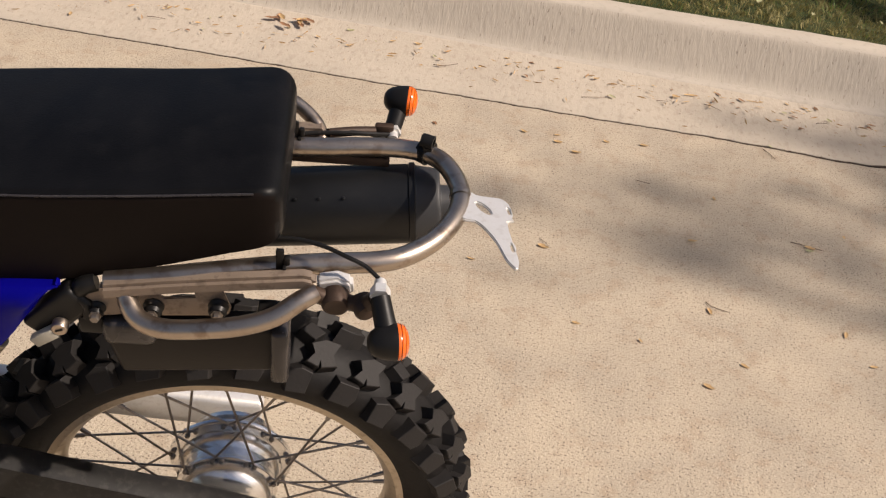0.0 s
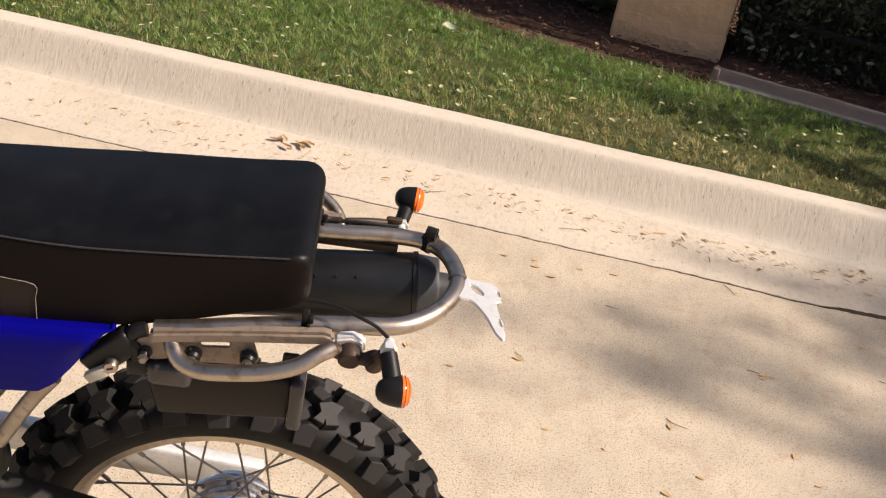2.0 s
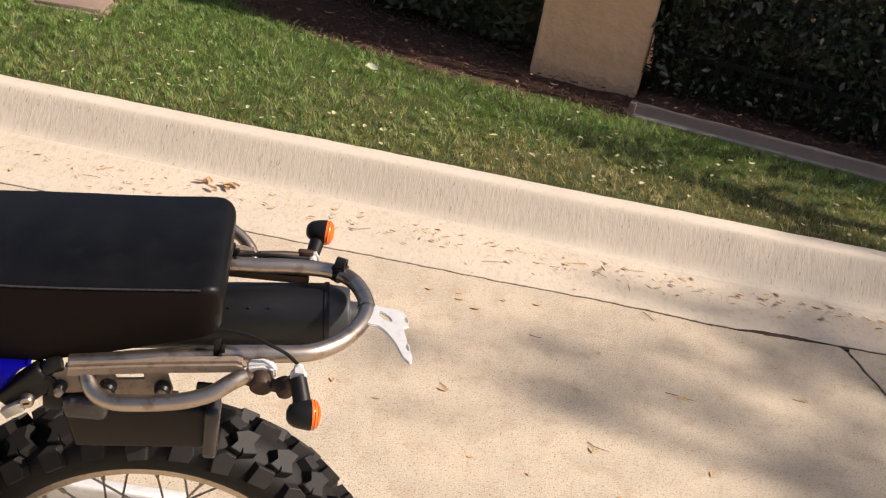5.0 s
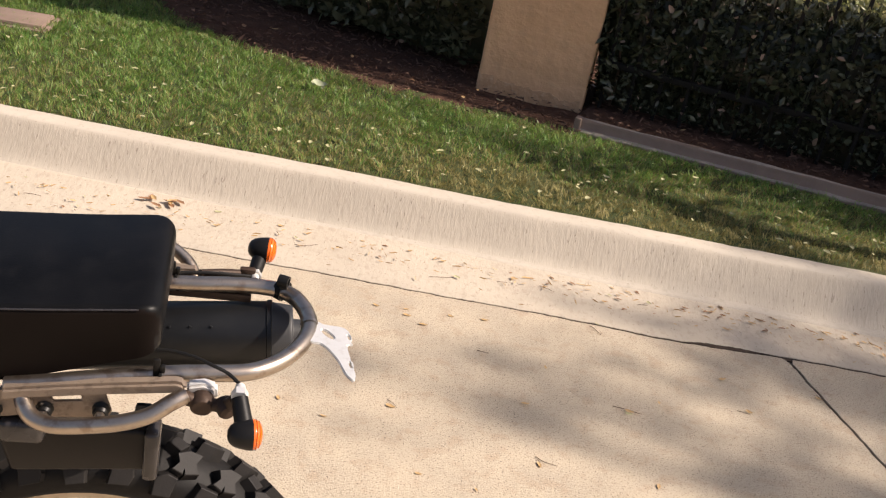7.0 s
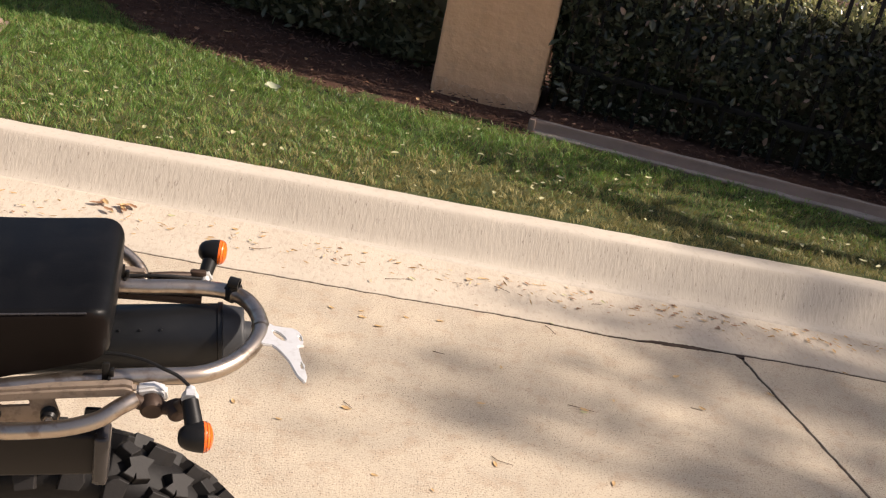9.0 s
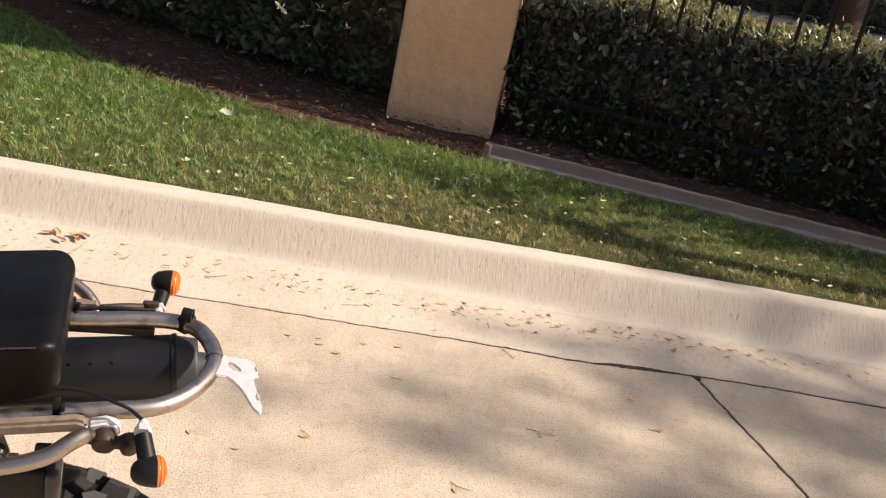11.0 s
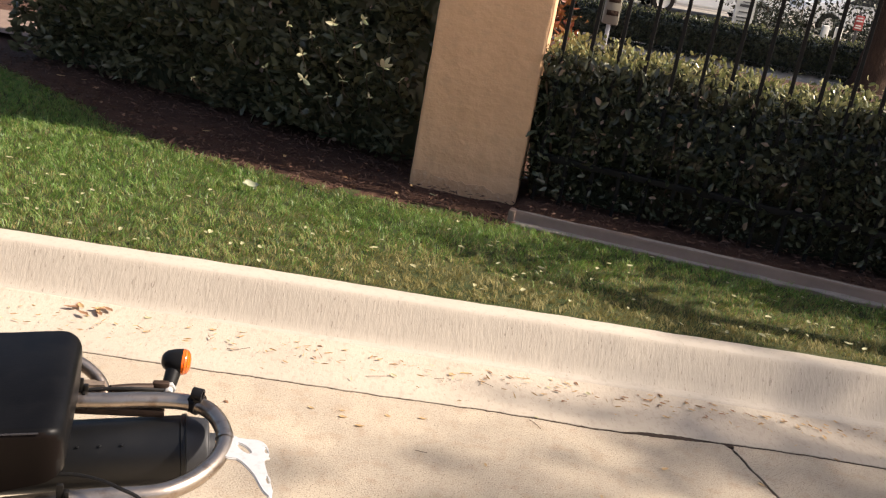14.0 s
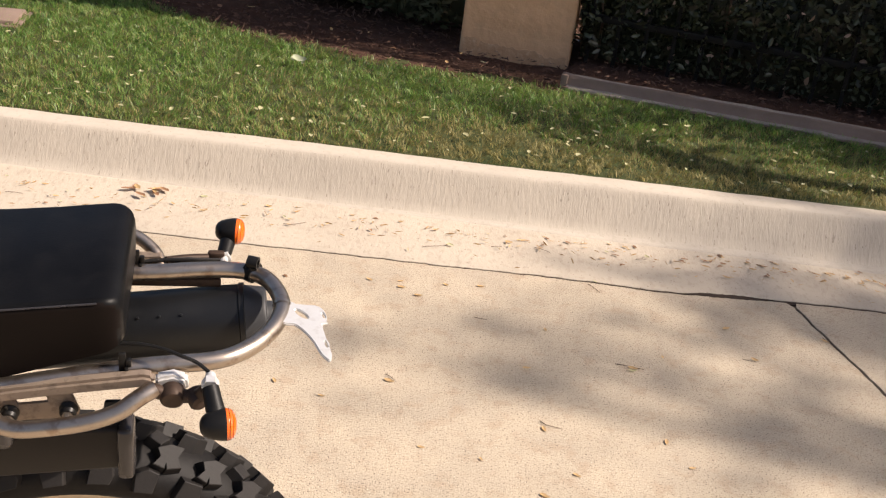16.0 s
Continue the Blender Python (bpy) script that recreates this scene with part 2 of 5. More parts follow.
M["blue"] = material("blue_plastic", (0.0025, 0.002, 0.155), 0.2, vary=(0.002, 0.0018, 0.12), scale=9, amount=0.5, spec=0.06, rough_vary=0.05)
M["amber"] = material("amber_lens", (0.72, 0.125, 0.005), 0.12, vary=(0.6, 0.085, 0.004), scale=50, amount=0.5, coat=0.7, rough_vary=0.04)
M["white"] = material("grey_white_plastic", (0.40, 0.375, 0.31), 0.5, vary=(0.30, 0.275, 0.22), scale=40)
M["patch_thread"] = material("pale_thread", (0.30, 0.26, 0.21), 0.7, vary=(0.2, 0.16, 0.12), scale=60)
M["patch"] = material("worn_patch", (0.016, 0.011, 0.008), 0.45, vary=(0.024, 0.016, 0.012), scale=30, amount=0.6, spec=0.2)
M["car_white"] = material("white_car_paint", (0.72, 0.73, 0.74), 0.25, vary=(0.66, 0.67, 0.68), scale=3, coat=0.6, rough_vary=0.05)
M["car_dark"] = material("dark_car_paint", (0.05, 0.06, 0.08), 0.25, vary=(0.04, 0.05, 0.07), scale=3, coat=0.6, rough_vary=0.05)
M["glass"] = material("dark_glass", (0.02, 0.025, 0.03), 0.08, vary=(0.03, 0.035, 0.04), scale=3, rough_vary=0.03)
M["sign_white"] = material("sign_white", (0.72, 0.70, 0.64), 0.5, vary=(0.62, 0.6, 0.55), scale=8)
M["sign_red"] = material("sign_red", (0.32, 0.05, 0.045), 0.5, vary=(0.42, 0.06, 0.05), scale=8)
M["ink"] = material("sign_ink", (0.05, 0.05, 0.05), 0.6, vary=(0.08, 0.08, 0.08), scale=8)
M["box_beige"] = material("beige_paint", (0.32, 0.29, 0.22), 0.5, vary=(0.26, 0.23, 0.17), scale=10)
M["asphalt"] = material("lane_concrete", (0.33, 0.30, 0.26), 0.9, vary=(0.25, 0.23, 0.2), scale=1.2, fine=(0.14, 0.13, 0.12), fine_scale=90, fine_amount=0.4, spec=0.25)


# ---- building helpers ----
def thing(name, label, category, group="", kind="", m=None):
    """A top-level thing: an Empty at its base."""
    ob = tagged(new(name), label, category, group, kind)
    if m is not None:
        ob.matrix_world = m
    return ob


def finish(bm, name, mat, smooth=True):
    me = bpy.data.meshes.new(name)
    bmesh.ops.recalc_face_normals(bm, faces=bm.faces)
    bm.to_mesh(me)
    bm.free()
    if mat is not None:
        me.materials.append(M[mat])
    if smooth:
        me.shade_smooth()
        me.set_sharp_from_angle(angle=radians(40))
    return me


def part(name, bm, mat, parent=None, label="", smooth=True):
    """One bmesh as one mesh object under a thing or a part."""
    me = bm if isinstance(bm, bpy.types.Mesh) else finish(bm, name, mat, smooth)
    ob = new(name, me)
    if parent is not None:
        ob.parent = parent
    return tagged(ob, label)


def cloud(name, verts, faces, mat):
    """A mesh of very many small pieces, from arrays."""
    me = bpy.data.meshes.new(name)
    verts, faces = np.asarray(verts, np.float32), np.asarray(faces, np.int32)
    me.vertices.add(len(verts))
    me.vertices.foreach_set("co", verts.ravel())
    me.loops.add(faces.size)
    me.loops.foreach_set("vertex_index", faces.ravel())
    me.polygons.add(len(faces))
    me.polygons.foreach_set("loop_start", np.arange(0, faces.size, faces.shape[1], dtype=np.int32))
    me.update(calc_edges=True)
    me.validate()
    me.materials.append(M[mat])
    return me


def block(size, at=(0, 0, 0), bevel=0.0, turn=None, bm=None, segments=2):
    own = bmesh.new()
    bmesh.ops.create_cube(own, size=1, matrix=Matrix.Diagonal((*size, 1)))
    if bevel:
        bmesh.ops.bevel(own, geom=own.edges[:], offset=bevel, segments=segments, affect="EDGES", profile=0.5)
    own.transform(Matrix.Translation(at) @ (turn or Matrix.Identity(4)))
    return joined(bm, own)


def joined(bm, own):
    if bm is None:
        return own
    me = bpy.data.meshes.new("tmp")
    own.to_mesh(me)
    own.free()
    bm.from_mesh(me)
    bpy.data.meshes.remove(me)
    return bm


def smooth_path(pts, steps=8):
    """Catmull-Rom through the points."""
    p = [Vector(q) for q in pts]
    p = [p[0] * 2 - p[1]] + p + [p[-1] * 2 - p[-2]]
    out = []
    for i in range(1, len(p) - 2):
        a, b, c, d = p[i - 1:i + 3]
        for k in range(steps):
            t = k / steps
            out.append(0.5 * (2 * b + (c - a) * t + (2 * a - 5 * b + 4 * c - d) * t * t + (3 * b - a - 3 * c + d) * t ** 3))
    return out + [p[-2]]


def tube(pts, r, sides=12, steps=8, bm=None, flat=1.0, taper=None, cap=True):
    """A round tube along a smooth path; taper: radius at the far end."""
    path = smooth_path(pts, steps) if steps > 1 else [Vector(q) for q in pts]
    own = bmesh.new()
    up, rings = Vector((0, 0, 1)), []
    n = len(path)
    for i, c in enumerate(path):
        d = (path[min(i + 1, n - 1)] - path[max(i - 1, 0)]).normalized()
        if abs(d.dot(up)) > 0.97:
            up = Vector((0, 1, 0)) if abs(d.y) < 0.9 else Vector((1, 0, 0))
        x = d.cross(up).normalized()
        up = x.cross(d).normalized()
        rr = r if taper is None else r + (taper - r) * i / (n - 1)
        rings.append([own.verts.new(c + rr * (x * math.cos(a) + up * flat * math.sin(a))) for a in (2 * math.pi * k / sides for k in range(sides))])
    for a, b in zip(rings, rings[1:]):
        for k in range(sides):
            own.faces.new((a[k], a[(k + 1) % sides], b[(k + 1) % sides], b[k]))
    if cap:
        own.faces.new(rings[0][::-1])
        own.faces.new(rings[-1])
    return joined(bm, own)


def lathe(profile, segments=48, axis="Y", bm=None, m=None, closed=False):
    """Turns a profile of (radius, height) about an axis through the origin."""
    own = bmesh.new()
    rings = []
    for k in range(segments):
        a = 2 * math.pi * k / segments
        c, s = math.cos(a), math.sin(a)
        ring = []
        for r, h in profile:
            q = {"Y": (r * c, h, r * s), "X": (h, r * c, r * s), "Z": (r * c, r * s, h)}[axis]
            ring.append(own.verts.new(q))
        rings.append(ring)
    count = len(profile)
    for k in range(segments):
        a, b = rings[k], rings[(k + 1) % segments]
        for i in range(count if closed else count - 1):
            j = (i + 1) % count
            own.faces.new((a[i], a[j], b[j], b[i]))
    bmesh.ops.remove_doubles(own, verts=own.verts, dist=1e-6)
    if m is not None:
        own.transform(m)
    return joined(bm, own)


def plate(outline, depth, m=None, bevel=0.0, bm=None, holes=()):
    """A flat plate: an outline in x, y pushed through to depth in z, with holes cut by bridging loops."""
    own = bmesh.new()
    edges = []
    for loop in (outline, *holes):
        vs = [own.verts.new((x, y, 0)) for x, y in loop]
        edges += [own.edges.new((vs[i], vs[(i + 1) % len(vs)])) for i in range(len(vs))]
    bmesh.ops.triangle_fill(own, use_beauty=True, use_dissolve=False, edges=edges)
    got = bmesh.ops.extrude_face_region(own, geom=own.faces[:])
    bmesh.ops.translate(own, verts=[g for g in got["geom"] if isinstance(g, bmesh.types.BMVert)], vec=(0, 0, depth))
    bmesh.ops.recalc_face_normals(own, faces=own.faces)
    if bevel:
        rim = [e for e in own.edges if len(e.link_faces) == 2 and e.calc_face_angle(0) > 1.0]
        bmesh.ops.bevel(own, geom=rim, offset=bevel, segments=2, affect="EDGES")
    if m is not None:
        own.transform(m)
    return joined(bm, own)


def ellipse(cx, cy, a, b, turn=0.0, n=14):
    c, s = math.cos(turn), math.sin(turn)
    return [(cx + a * math.cos(t) * c - b * math.sin(t) * s, cy + a * math.cos(t) * s + b * math.sin(t) * c) for t in (2 * math.pi * k / n for k in range(n))]


def sheet(xs, ys, height, mat, name):
    """A ground sheet over a grid; height(x, y) gives z."""
    verts = [(x, y, height(x, y)) for y in ys for x in xs]
    w = len(xs)
    faces = [(j * w + i, j * w + i + 1, (j + 1) * w + i + 1, (j + 1) * w + i) for j in range(len(ys) - 1) for i in range(w - 1)]
    me = cloud(name, verts, faces, mat)
    me.shade_smooth()
    return me


def frange(a, b, step):
    return list(np.arange(a, b + step * 0.5, step))


def leaves_at(centres, out_dirs, length, width, rng, fold=0.25, spread=0.8, jitter=0.35):
    """Folded leaf blades, six corners each, at centres with a bias outwards; returns vertices and faces."""
    n = len(centres)
    d = out_dirs + rng.normal(0, spread, (n, 3))
    d /= np.linalg.norm(d, axis=1, keepdims=True)
    side = np.cross(d, rng.normal(0, 1, (n, 3)))
    side /= np.linalg.norm(side, axis=1, keepdims=True)
    nrm = np.cross(d, side)
    s = 1 + rng.normal(0, jitter, n).clip(-0.6, 0.8)
    L, W = (length * s)[:, None], (width * s)[:, None]
    base = centres - d * L * 0.5
    v = np.stack([base, base + d * L * 0.38 + side * W * 0.5 + nrm * W * fold, base + d * L * 0.75 + side * W * 0.36 + nrm * W * fold * 0.8, base + d * L,
                  base + d * L * 0.75 - side * W * 0.36 + nrm * W * fold * 0.8, base + d * L * 0.38 - side * W * 0.5 + nrm * W * fold], 1).reshape(-1, 3)
    i = np.arange(n)[:, None] * 6
    f = np.concatenate([i + [0, 1, 2, 3], i + [0, 3, 4, 5]], 0)
    return v, f


# ---- ground, road, kerb, lawn ----
def structure(name, me, label, category):
    return tagged(new(name, me), label, category, kind="structure")


structure("ground", sheet([-300, -40, -5, 5, 40, 300], [-300, -30, 3.55, 3.72, 3.80, 6.0, 11.0, 14.2, 60, 300],
                          lambda x, y: -0.035 if y < 3.6 else (0.02 if y < 3.75 else (0.105 if y < 12 else -1.29)), "dirt", "ground"), "bare brown soil under the paving and beds", "ground")

rng = np.random.default_rng(7)
JOINT_Y = 3.328


def joint_wobble(s, k):
    return 0.008 * noise.noise(Vector((s * 2.1, k, 0))) + 0.0045 * noise.noise(Vector((s * 17.0, k, 3))) + 0.002 * noise.noise(Vector((s * 61.0, k, 9)))


def joint_line(x):
    """The joint between road slab and gutter, with its slow bends."""
    return JOINT_Y + 0.018 * math.exp(-((x - 1.25) / 0.5) ** 2) - 0.022 * math.exp(-((x - 0.66) / 0.12) ** 2) * 0.5 + joint_wobble(x, 1.0)


def gap(s, k):
    """Half the width of a joint, ragged along its length."""
    wide = min(1.0, max(0.0, (s - 0.1) / 0.6)) if k == 1.0 else 1.0
    return 0.0042 + 0.0020 * wide + 0.0026 * max(0.0, noise.noise(Vector((s * 46, k, 6)))) + 0.0016 * max(0.0, noise.noise(Vector((s * 130, k, 2)))) + 0.004 * max(0.0, noise.noise(Vector((s * 21, k, 4))) - 0.42)


def cross_x(y):
    return 1.066 + (3.335 - y) * 0.284 + joint_wobble(y, 5.0)


def slab(points, depth=0.03):
    bm = bmesh.new()
    f = bm.faces.new([bm.verts.new((x, y, 0)) for x, y in points])
    got = bmesh.ops.extrude_face_region(bm, geom=[f])
    bmesh.ops.translate(bm, verts=[g for g in got["geom"] if isinstance(g, bmesh.types.BMVert)], vec=(0, 0, -depth))
    bmesh.ops.recalc_face_normals(bm, faces=bm.faces)
    rim = [e for e in bm.edges if all(abs(v.co.z) < 1e-6 for v in e.verts)]
    bmesh.ops.bevel(bm, geom=rim, offset=0.0012, segments=1, affect="EDGES")
    return bm


road = thing("road", "sunlit tan concrete road with dark joints between slabs", "road", kind="structure")
xs = frange(-3.2, 1.05, 0.007)
left_edge = [(x, joint_line(x) - gap(x, 1.0)) for x in xs]
down = [(cross_x(y) - gap(y, 5.0) + 0.002, y) for y in frange(1.6, 3.318, 0.007)][::-1]
part("slab", slab([(-30, JOINT_Y - 0.004)] + left_edge + down + [(cross_x(-9) - 0.0035, -9), (-30, -9)]), "road", road, "weathered tan concrete slab", smooth=False)
xs = frange(1.083, 3.2, 0.007)
right_edge = [(x, joint_line(x) - gap(x, 1.0)) for x in xs]
up = [(cross_x(y) + gap(y, 5.0) - 0.002, y) for y in frange(1.6, 3.318, 0.007)]
part("slab", slab([(cross_x(-9) + 0.0035, -9)] + up + right_edge + [(30, JOINT_Y - 0.004), (30, -9)]), "road", road, "weathered tan concrete slab", smooth=False)
# dark filler low in the joints, with one wide smear of tar where it was patched
xs = frange(-3.2, 3.2, 0.03)
part("joint_filler", plate([(x, joint_line(x) - 0.016) for x in xs] + [(x, joint_line(x) + 0.016) for x in xs][::-1], 0.004, Matrix.Translation((0, 0, -0.0062))), "tar", road, "dark crumbling joint filler", smooth=False)
ys = frange(1.6, 3.31, 0.03)
part("joint_filler", plate([(cross_x(y) - 0.014, y) for y in ys] + [(cross_x(y) + 0.014, y) for y in ys][::-1], 0.004, Matrix.Translation((0, 0, -0.0062))), "tar", road, "dark crumbling joint filler", smooth=False)


def smear(x, side):
    body = math.exp(-((x - 0.865) / 0.11) ** 4)
    return 0.002 + body * (0.010 + 0.012 * abs(noise.noise(Vector((x * 30, side, 0)))) + 0.004 * noise.noise(Vector((x * 90, side, 5))))


xs = frange(0.73, 1.01, 0.006)
bm = plate([(x, joint_line(x) - max(0.001, smear(x, 1))) for x in xs] + [(x, joint_line(x) + max(0.001, 0.6 * smear(x, 8))) for x in xs][::-1], 0.0022, Matrix.Translation((0, 0, -0.0006)))
part("tar_smear", bm, "tar", road, "black tar smear over the joint", smooth=False)

# gutter and kerb, drawn along x from one section
KERB_Y = 3.676


def extrude_profile(profile, xs, mat, name, wave=0.0):
    verts, faces, w = [], [], len(profile)
    for x in xs:
        for k, (y, z) in enumerate(profile):
            dy = joint_line(x) - JOINT_Y + gap(x, 1.0) if name == "gutter" and k < 3 and abs(x) < 3.3 else 0
            dz = wave * noise.noise(Vector((x * 1.7, y * 9, z * 9))) + wave * 0.5 * noise.noise(Vector((x * 9, y * 20, z * 20)))
            on = 1 if (2 if name == "gutter" else 0) < k < w - 2 else 0
            skew = -0.012 * x if name == "kerb" and abs(x) < 8 else 0
            verts.append((x, y + dy + skew + on * dz * 0.6, z + on * dz))
    for i in range(len(xs) - 1):
        for k in range(w - 1):
            a = i * w + k
            faces.append((a, a + w, a + w + 1, a + 1))
    me = cloud(name, verts, faces, mat)
    me.shade_smooth()
    return me


long_xs = [-30, -15, -7] + frange(-3.4, 3.4, 0.007) + [7, 15, 30]
gut = [(JOINT_Y, -0.03), (JOINT_Y, -0.001), (JOINT_Y + 0.0012, 0.0), (3.42, -0.002), (3.52, -0.004), (3.56, -0.003), (3.61, 0.0), (3.64, 0.0035), (3.67, 0.0095), (3.70, 0.016), (KERB_Y + 0.05, -0.03)]
structure("gutter", extrude_profile(gut, long_xs, "gutter", "gutter", 0.002), "pale broom-finished concrete gutter strewn with dry leaves", "gutter")
ker = [(KERB_Y - 0.045, -0.03), (KERB_Y - 0.040, -0.006), (KERB_Y - 0.030, 0.0035), (KERB_Y - 0.018, 0.0078), (KERB_Y - 0.004, 0.0145), (KERB_Y + 0.008, 0.024), (KERB_Y + 0.020, 0.039), (KERB_Y + 0.034, 0.061), (KERB_Y + 0.048, 0.084), (KERB_Y + 0.061, 0.106),
       (KERB_Y + 0.072, 0.124), (KERB_Y + 0.080, 0.1365), (KERB_Y + 0.087, 0.1445), (KERB_Y + 0.096, 0.1490), (KERB_Y + 0.115, 0.151), (KERB_Y + 0.160, 0.151), (KERB_Y + 0.170, 0.146), (KERB_Y + 0.175, 0.13), (KERB_Y + 0.175, -0.03)]
kerb_me = extrude_profile(ker, long_xs, "kerb_face", "kerb", 0.003)
kerb_me.materials.append(M["kerb"])
for f in kerb_me.polygons:
    f.material_index = 1 if f.normal.z > 0.82 else 0
structure("kerb", kerb_me, "pale concrete kerb with a streaked, rounded face", "kerb")


EDGE_X = (-6, -3.0, -2.27, -1.95, -1.67, -1.42, -1.05, -0.72, -0.37, 0.0, 0.45, 2.0, 4.0, 6.0)
EDGE_Y = (8.6, 6.65, 6.15, 5.90, 5.65, 5.33, 5.11, 5.00, 4.87, 4.80, 4.765, 4.415, 3.96, 3.9)


def mulch_edge(x):
    """Where lawn gives way to the planted bed."""
    return float(np.interp(x, EDGE_X, EDGE_Y))


def lawn_z(x, y):
    return 0.146 + 0.012 * min(1, (y - 3.83) / 0.8) + 0.008 * noise.noise(Vector((x * 2, y * 2, 0)))


structure("lawn", sheet(frange(-6, 6, 0.08), frange(3.80, 7.2, 0.06), lambda x, y: lawn_z(x, y) - (0.06 if y > mulch_edge(x) + 0.1 else 0), "soil_lawn", "lawn"), "strip of mown lawn behind the kerb", "lawn")
structure("planting_bed", sheet(frange(-7, 6, 0.05), frange(4.3, 5.6, 0.02) + frange(5.65, 9.0, 0.05),
                                lambda x, y: (0.155 + 0.012 * noise.noise(Vector((x * 7, y * 7, 1))) + 0.03 * noise.noise(Vector((x * 1.3, y * 1.3, 4))) * (1 if y > 5.4 else 0.3) + (0.042 if x > 0.45 else 0)) if y > mulch_edge(x) + (0.062 if x > 0.45 else -0.03) else 0.06, "mulch", "planting_bed"),
          "dark brown shredded bark mulch bed", "planting bed")

# grass blades
n = 400000
gx, gy = rng.uniform(-3.3, 3.3, n), rng.uniform(3.842, 6.2, n)
edge = np.interp(gx, EDGE_X, EDGE_Y)
keep = gy < edge + rng.normal(0, 0.018, n)
patchy = np.array([noise.noise(Vector((x * 2.6, y * 2.6, 7))) for x, y in zip(gx, gy)])
tufts = np.array([noise.noise(Vector((x * 24, y * 24, 3))) for x, y in zip(gx, gy)])
keep &= gy > 3.848 - 0.012 * gx + rng.normal(0, 0.004, n)
keep &= rng.random(n) < 0.84 + 0.5 * patchy + 1.2 * tufts
gx, gy, patchy, tufts = gx[keep], gy[keep], patchy[keep], tufts[keep]
dry = rng.random(len(gx)) < (0.20 + 0.45 * np.clip(patchy * -1 - 0.02, 0, 1) + 0.75 * np.clip((4.5 - gy) / 0.5, 0, 1) * (0.35 + 0.65 * np.clip(gx + 1.0, 0, 1)) + 0.25 * (gy > edge[keep] - 0.08) * (gx < 0.4))


def blades(x, y, tall, tuft, rng):
    """Grass blades: taller in tufts, and leaning together in locks."""
    n = len(x)
    z = np.array([lawn_z(a, b) for a, b in zip(x, y)]) - 0.004
    a = rng.uniform(0, 2 * np.pi, n)
    h = tall * (1 + 0.75 * tuft + rng.normal(0, 0.22, n)).clip(0.35, 2.0)
    lock = np.array([noise.noise(Vector((p * 11, q * 11, 13))) for p, q in zip(x, y)])
    lean, la = rng.uniform(0.25, 1.25, n) * h, lock * 9.0 + rng.normal(0, 0.7, n)
    side = np.stack([np.cos(a), np.sin(a), 0 * a], 1) * (0.0012 * (1 + rng.normal(0, 0.25, n)))[:, None]
    base = np.stack([x, y, z], 1)
    tip = base + np.stack([np.cos(la) * lean, np.sin(la) * lean, h], 1)
    mid = base + np.stack([np.cos(la) * lean * 0.3, np.sin(la) * lean * 0.3, h * 0.6], 1)
    v = np.stack([base - side, base + side, mid + side * 0.8, mid - side * 0.8, tip], 1).reshape(-1, 3)
    i = np.arange(n)[:, None] * 5
    f = np.concatenate([i + [0, 1, 2, 2], i + [0, 2, 3, 3], i + [3, 2, 4, 4]], 0)[:, :3]
    return v, f


v, f = blades(gx[~dry], gy[~dry], 0.023, tufts[~dry], rng)
tagged(new("grass", cloud("grass", v, f, "grass")), "short green lawn grass, thin in places", "grass", kind="stuff")
v, f = blades(gx[dry], gy[dry], 0.018, tufts[dry], rng)
tagged(new("dry_grass", cloud("dry_grass", v, f, "straw")), "dry straw-coloured blades among the green lawn", "grass", kind="stuff")

structure("footpath", sheet([-6, -4, -2.45, -2.3], [6.95, 7.3, 7.7], lambda x, y: 0.185, "edging", "footpath"), "short pale concrete footpath past the shrub", "path")

# bark chips
n = 16000
cx, cy = rng.uniform(-3.4, 2.6, n), rng.uniform(4.4, 6.6, n)
edge = np.interp(cx, EDGE_X, EDGE_Y)
keep = (cy > edge - 0.05 + rng.normal(0, 0.03, n)) & ~((cx > 0.43) & (cy < edge + 0.085))
cx, cy = cx[keep], cy[keep]
n = len(cx)
c = np.stack([cx, cy, 0.168 + 0.042 * (cx > 0.5) + rng.uniform(0, 0.012, n)], 1)
flat = np.stack([rng.normal(0, 1, n), rng.normal(0, 1, n), rng.normal(0, 0.2, n)], 1)
v, f = leaves_at(c, flat, 0.024, 0.006, rng, fold=0.3, spread=0.2)
tagged(new("bark_chips", cloud("bark_chips", v, f, "chips")), "loose shredded brown bark chips", "mulch", kind="stuff")

# ---- pillar, edging, fence ----
TILT_X = 0.6
p_left, p_right = Vector((-0.03, 5.165, 0)), Vector((0.460, 5.095, 0))
p_dir = (p_right - p_left).normalized()
p_turn = math.atan2(p_dir.y, p_dir.x)
p_w = (p_right - p_left).length
pillar = thing("pillar", "tan stucco gate pillar standing in the mulch", "pillar", kind="structure",
               m=Matrix.Translation(p_left) @ Matrix.Rotation(p_turn, 4, "Z") @ Matrix.Rotation(radians(TILT_X), 4, "Y"))
bm = block((p_w, p_w, 2.3), (p_w / 2, p_w / 2, 1.15), bevel=0.012, segments=3)
bmesh.ops.subdivide_edges(bm, edges=[e for e in bm.edges if e.calc_length() > 0.3], cuts=60, use_grid_fill=True)
for q in bm.verts:
    d = 0.003 * noise.noise(q.co * 7) + 0.0022 * noise.noise(q.co * 19) + 0.0012 * noise.noise(q.co * 45)
    q.co += (q.co - Vector((p_w / 2, p_w / 2, q.co.z))).normalized() * d
part("shaft", bm, "stucco", pillar, "rough tan stucco")
xs3 = frange(0.012, p_w - 0.012, 0.006)
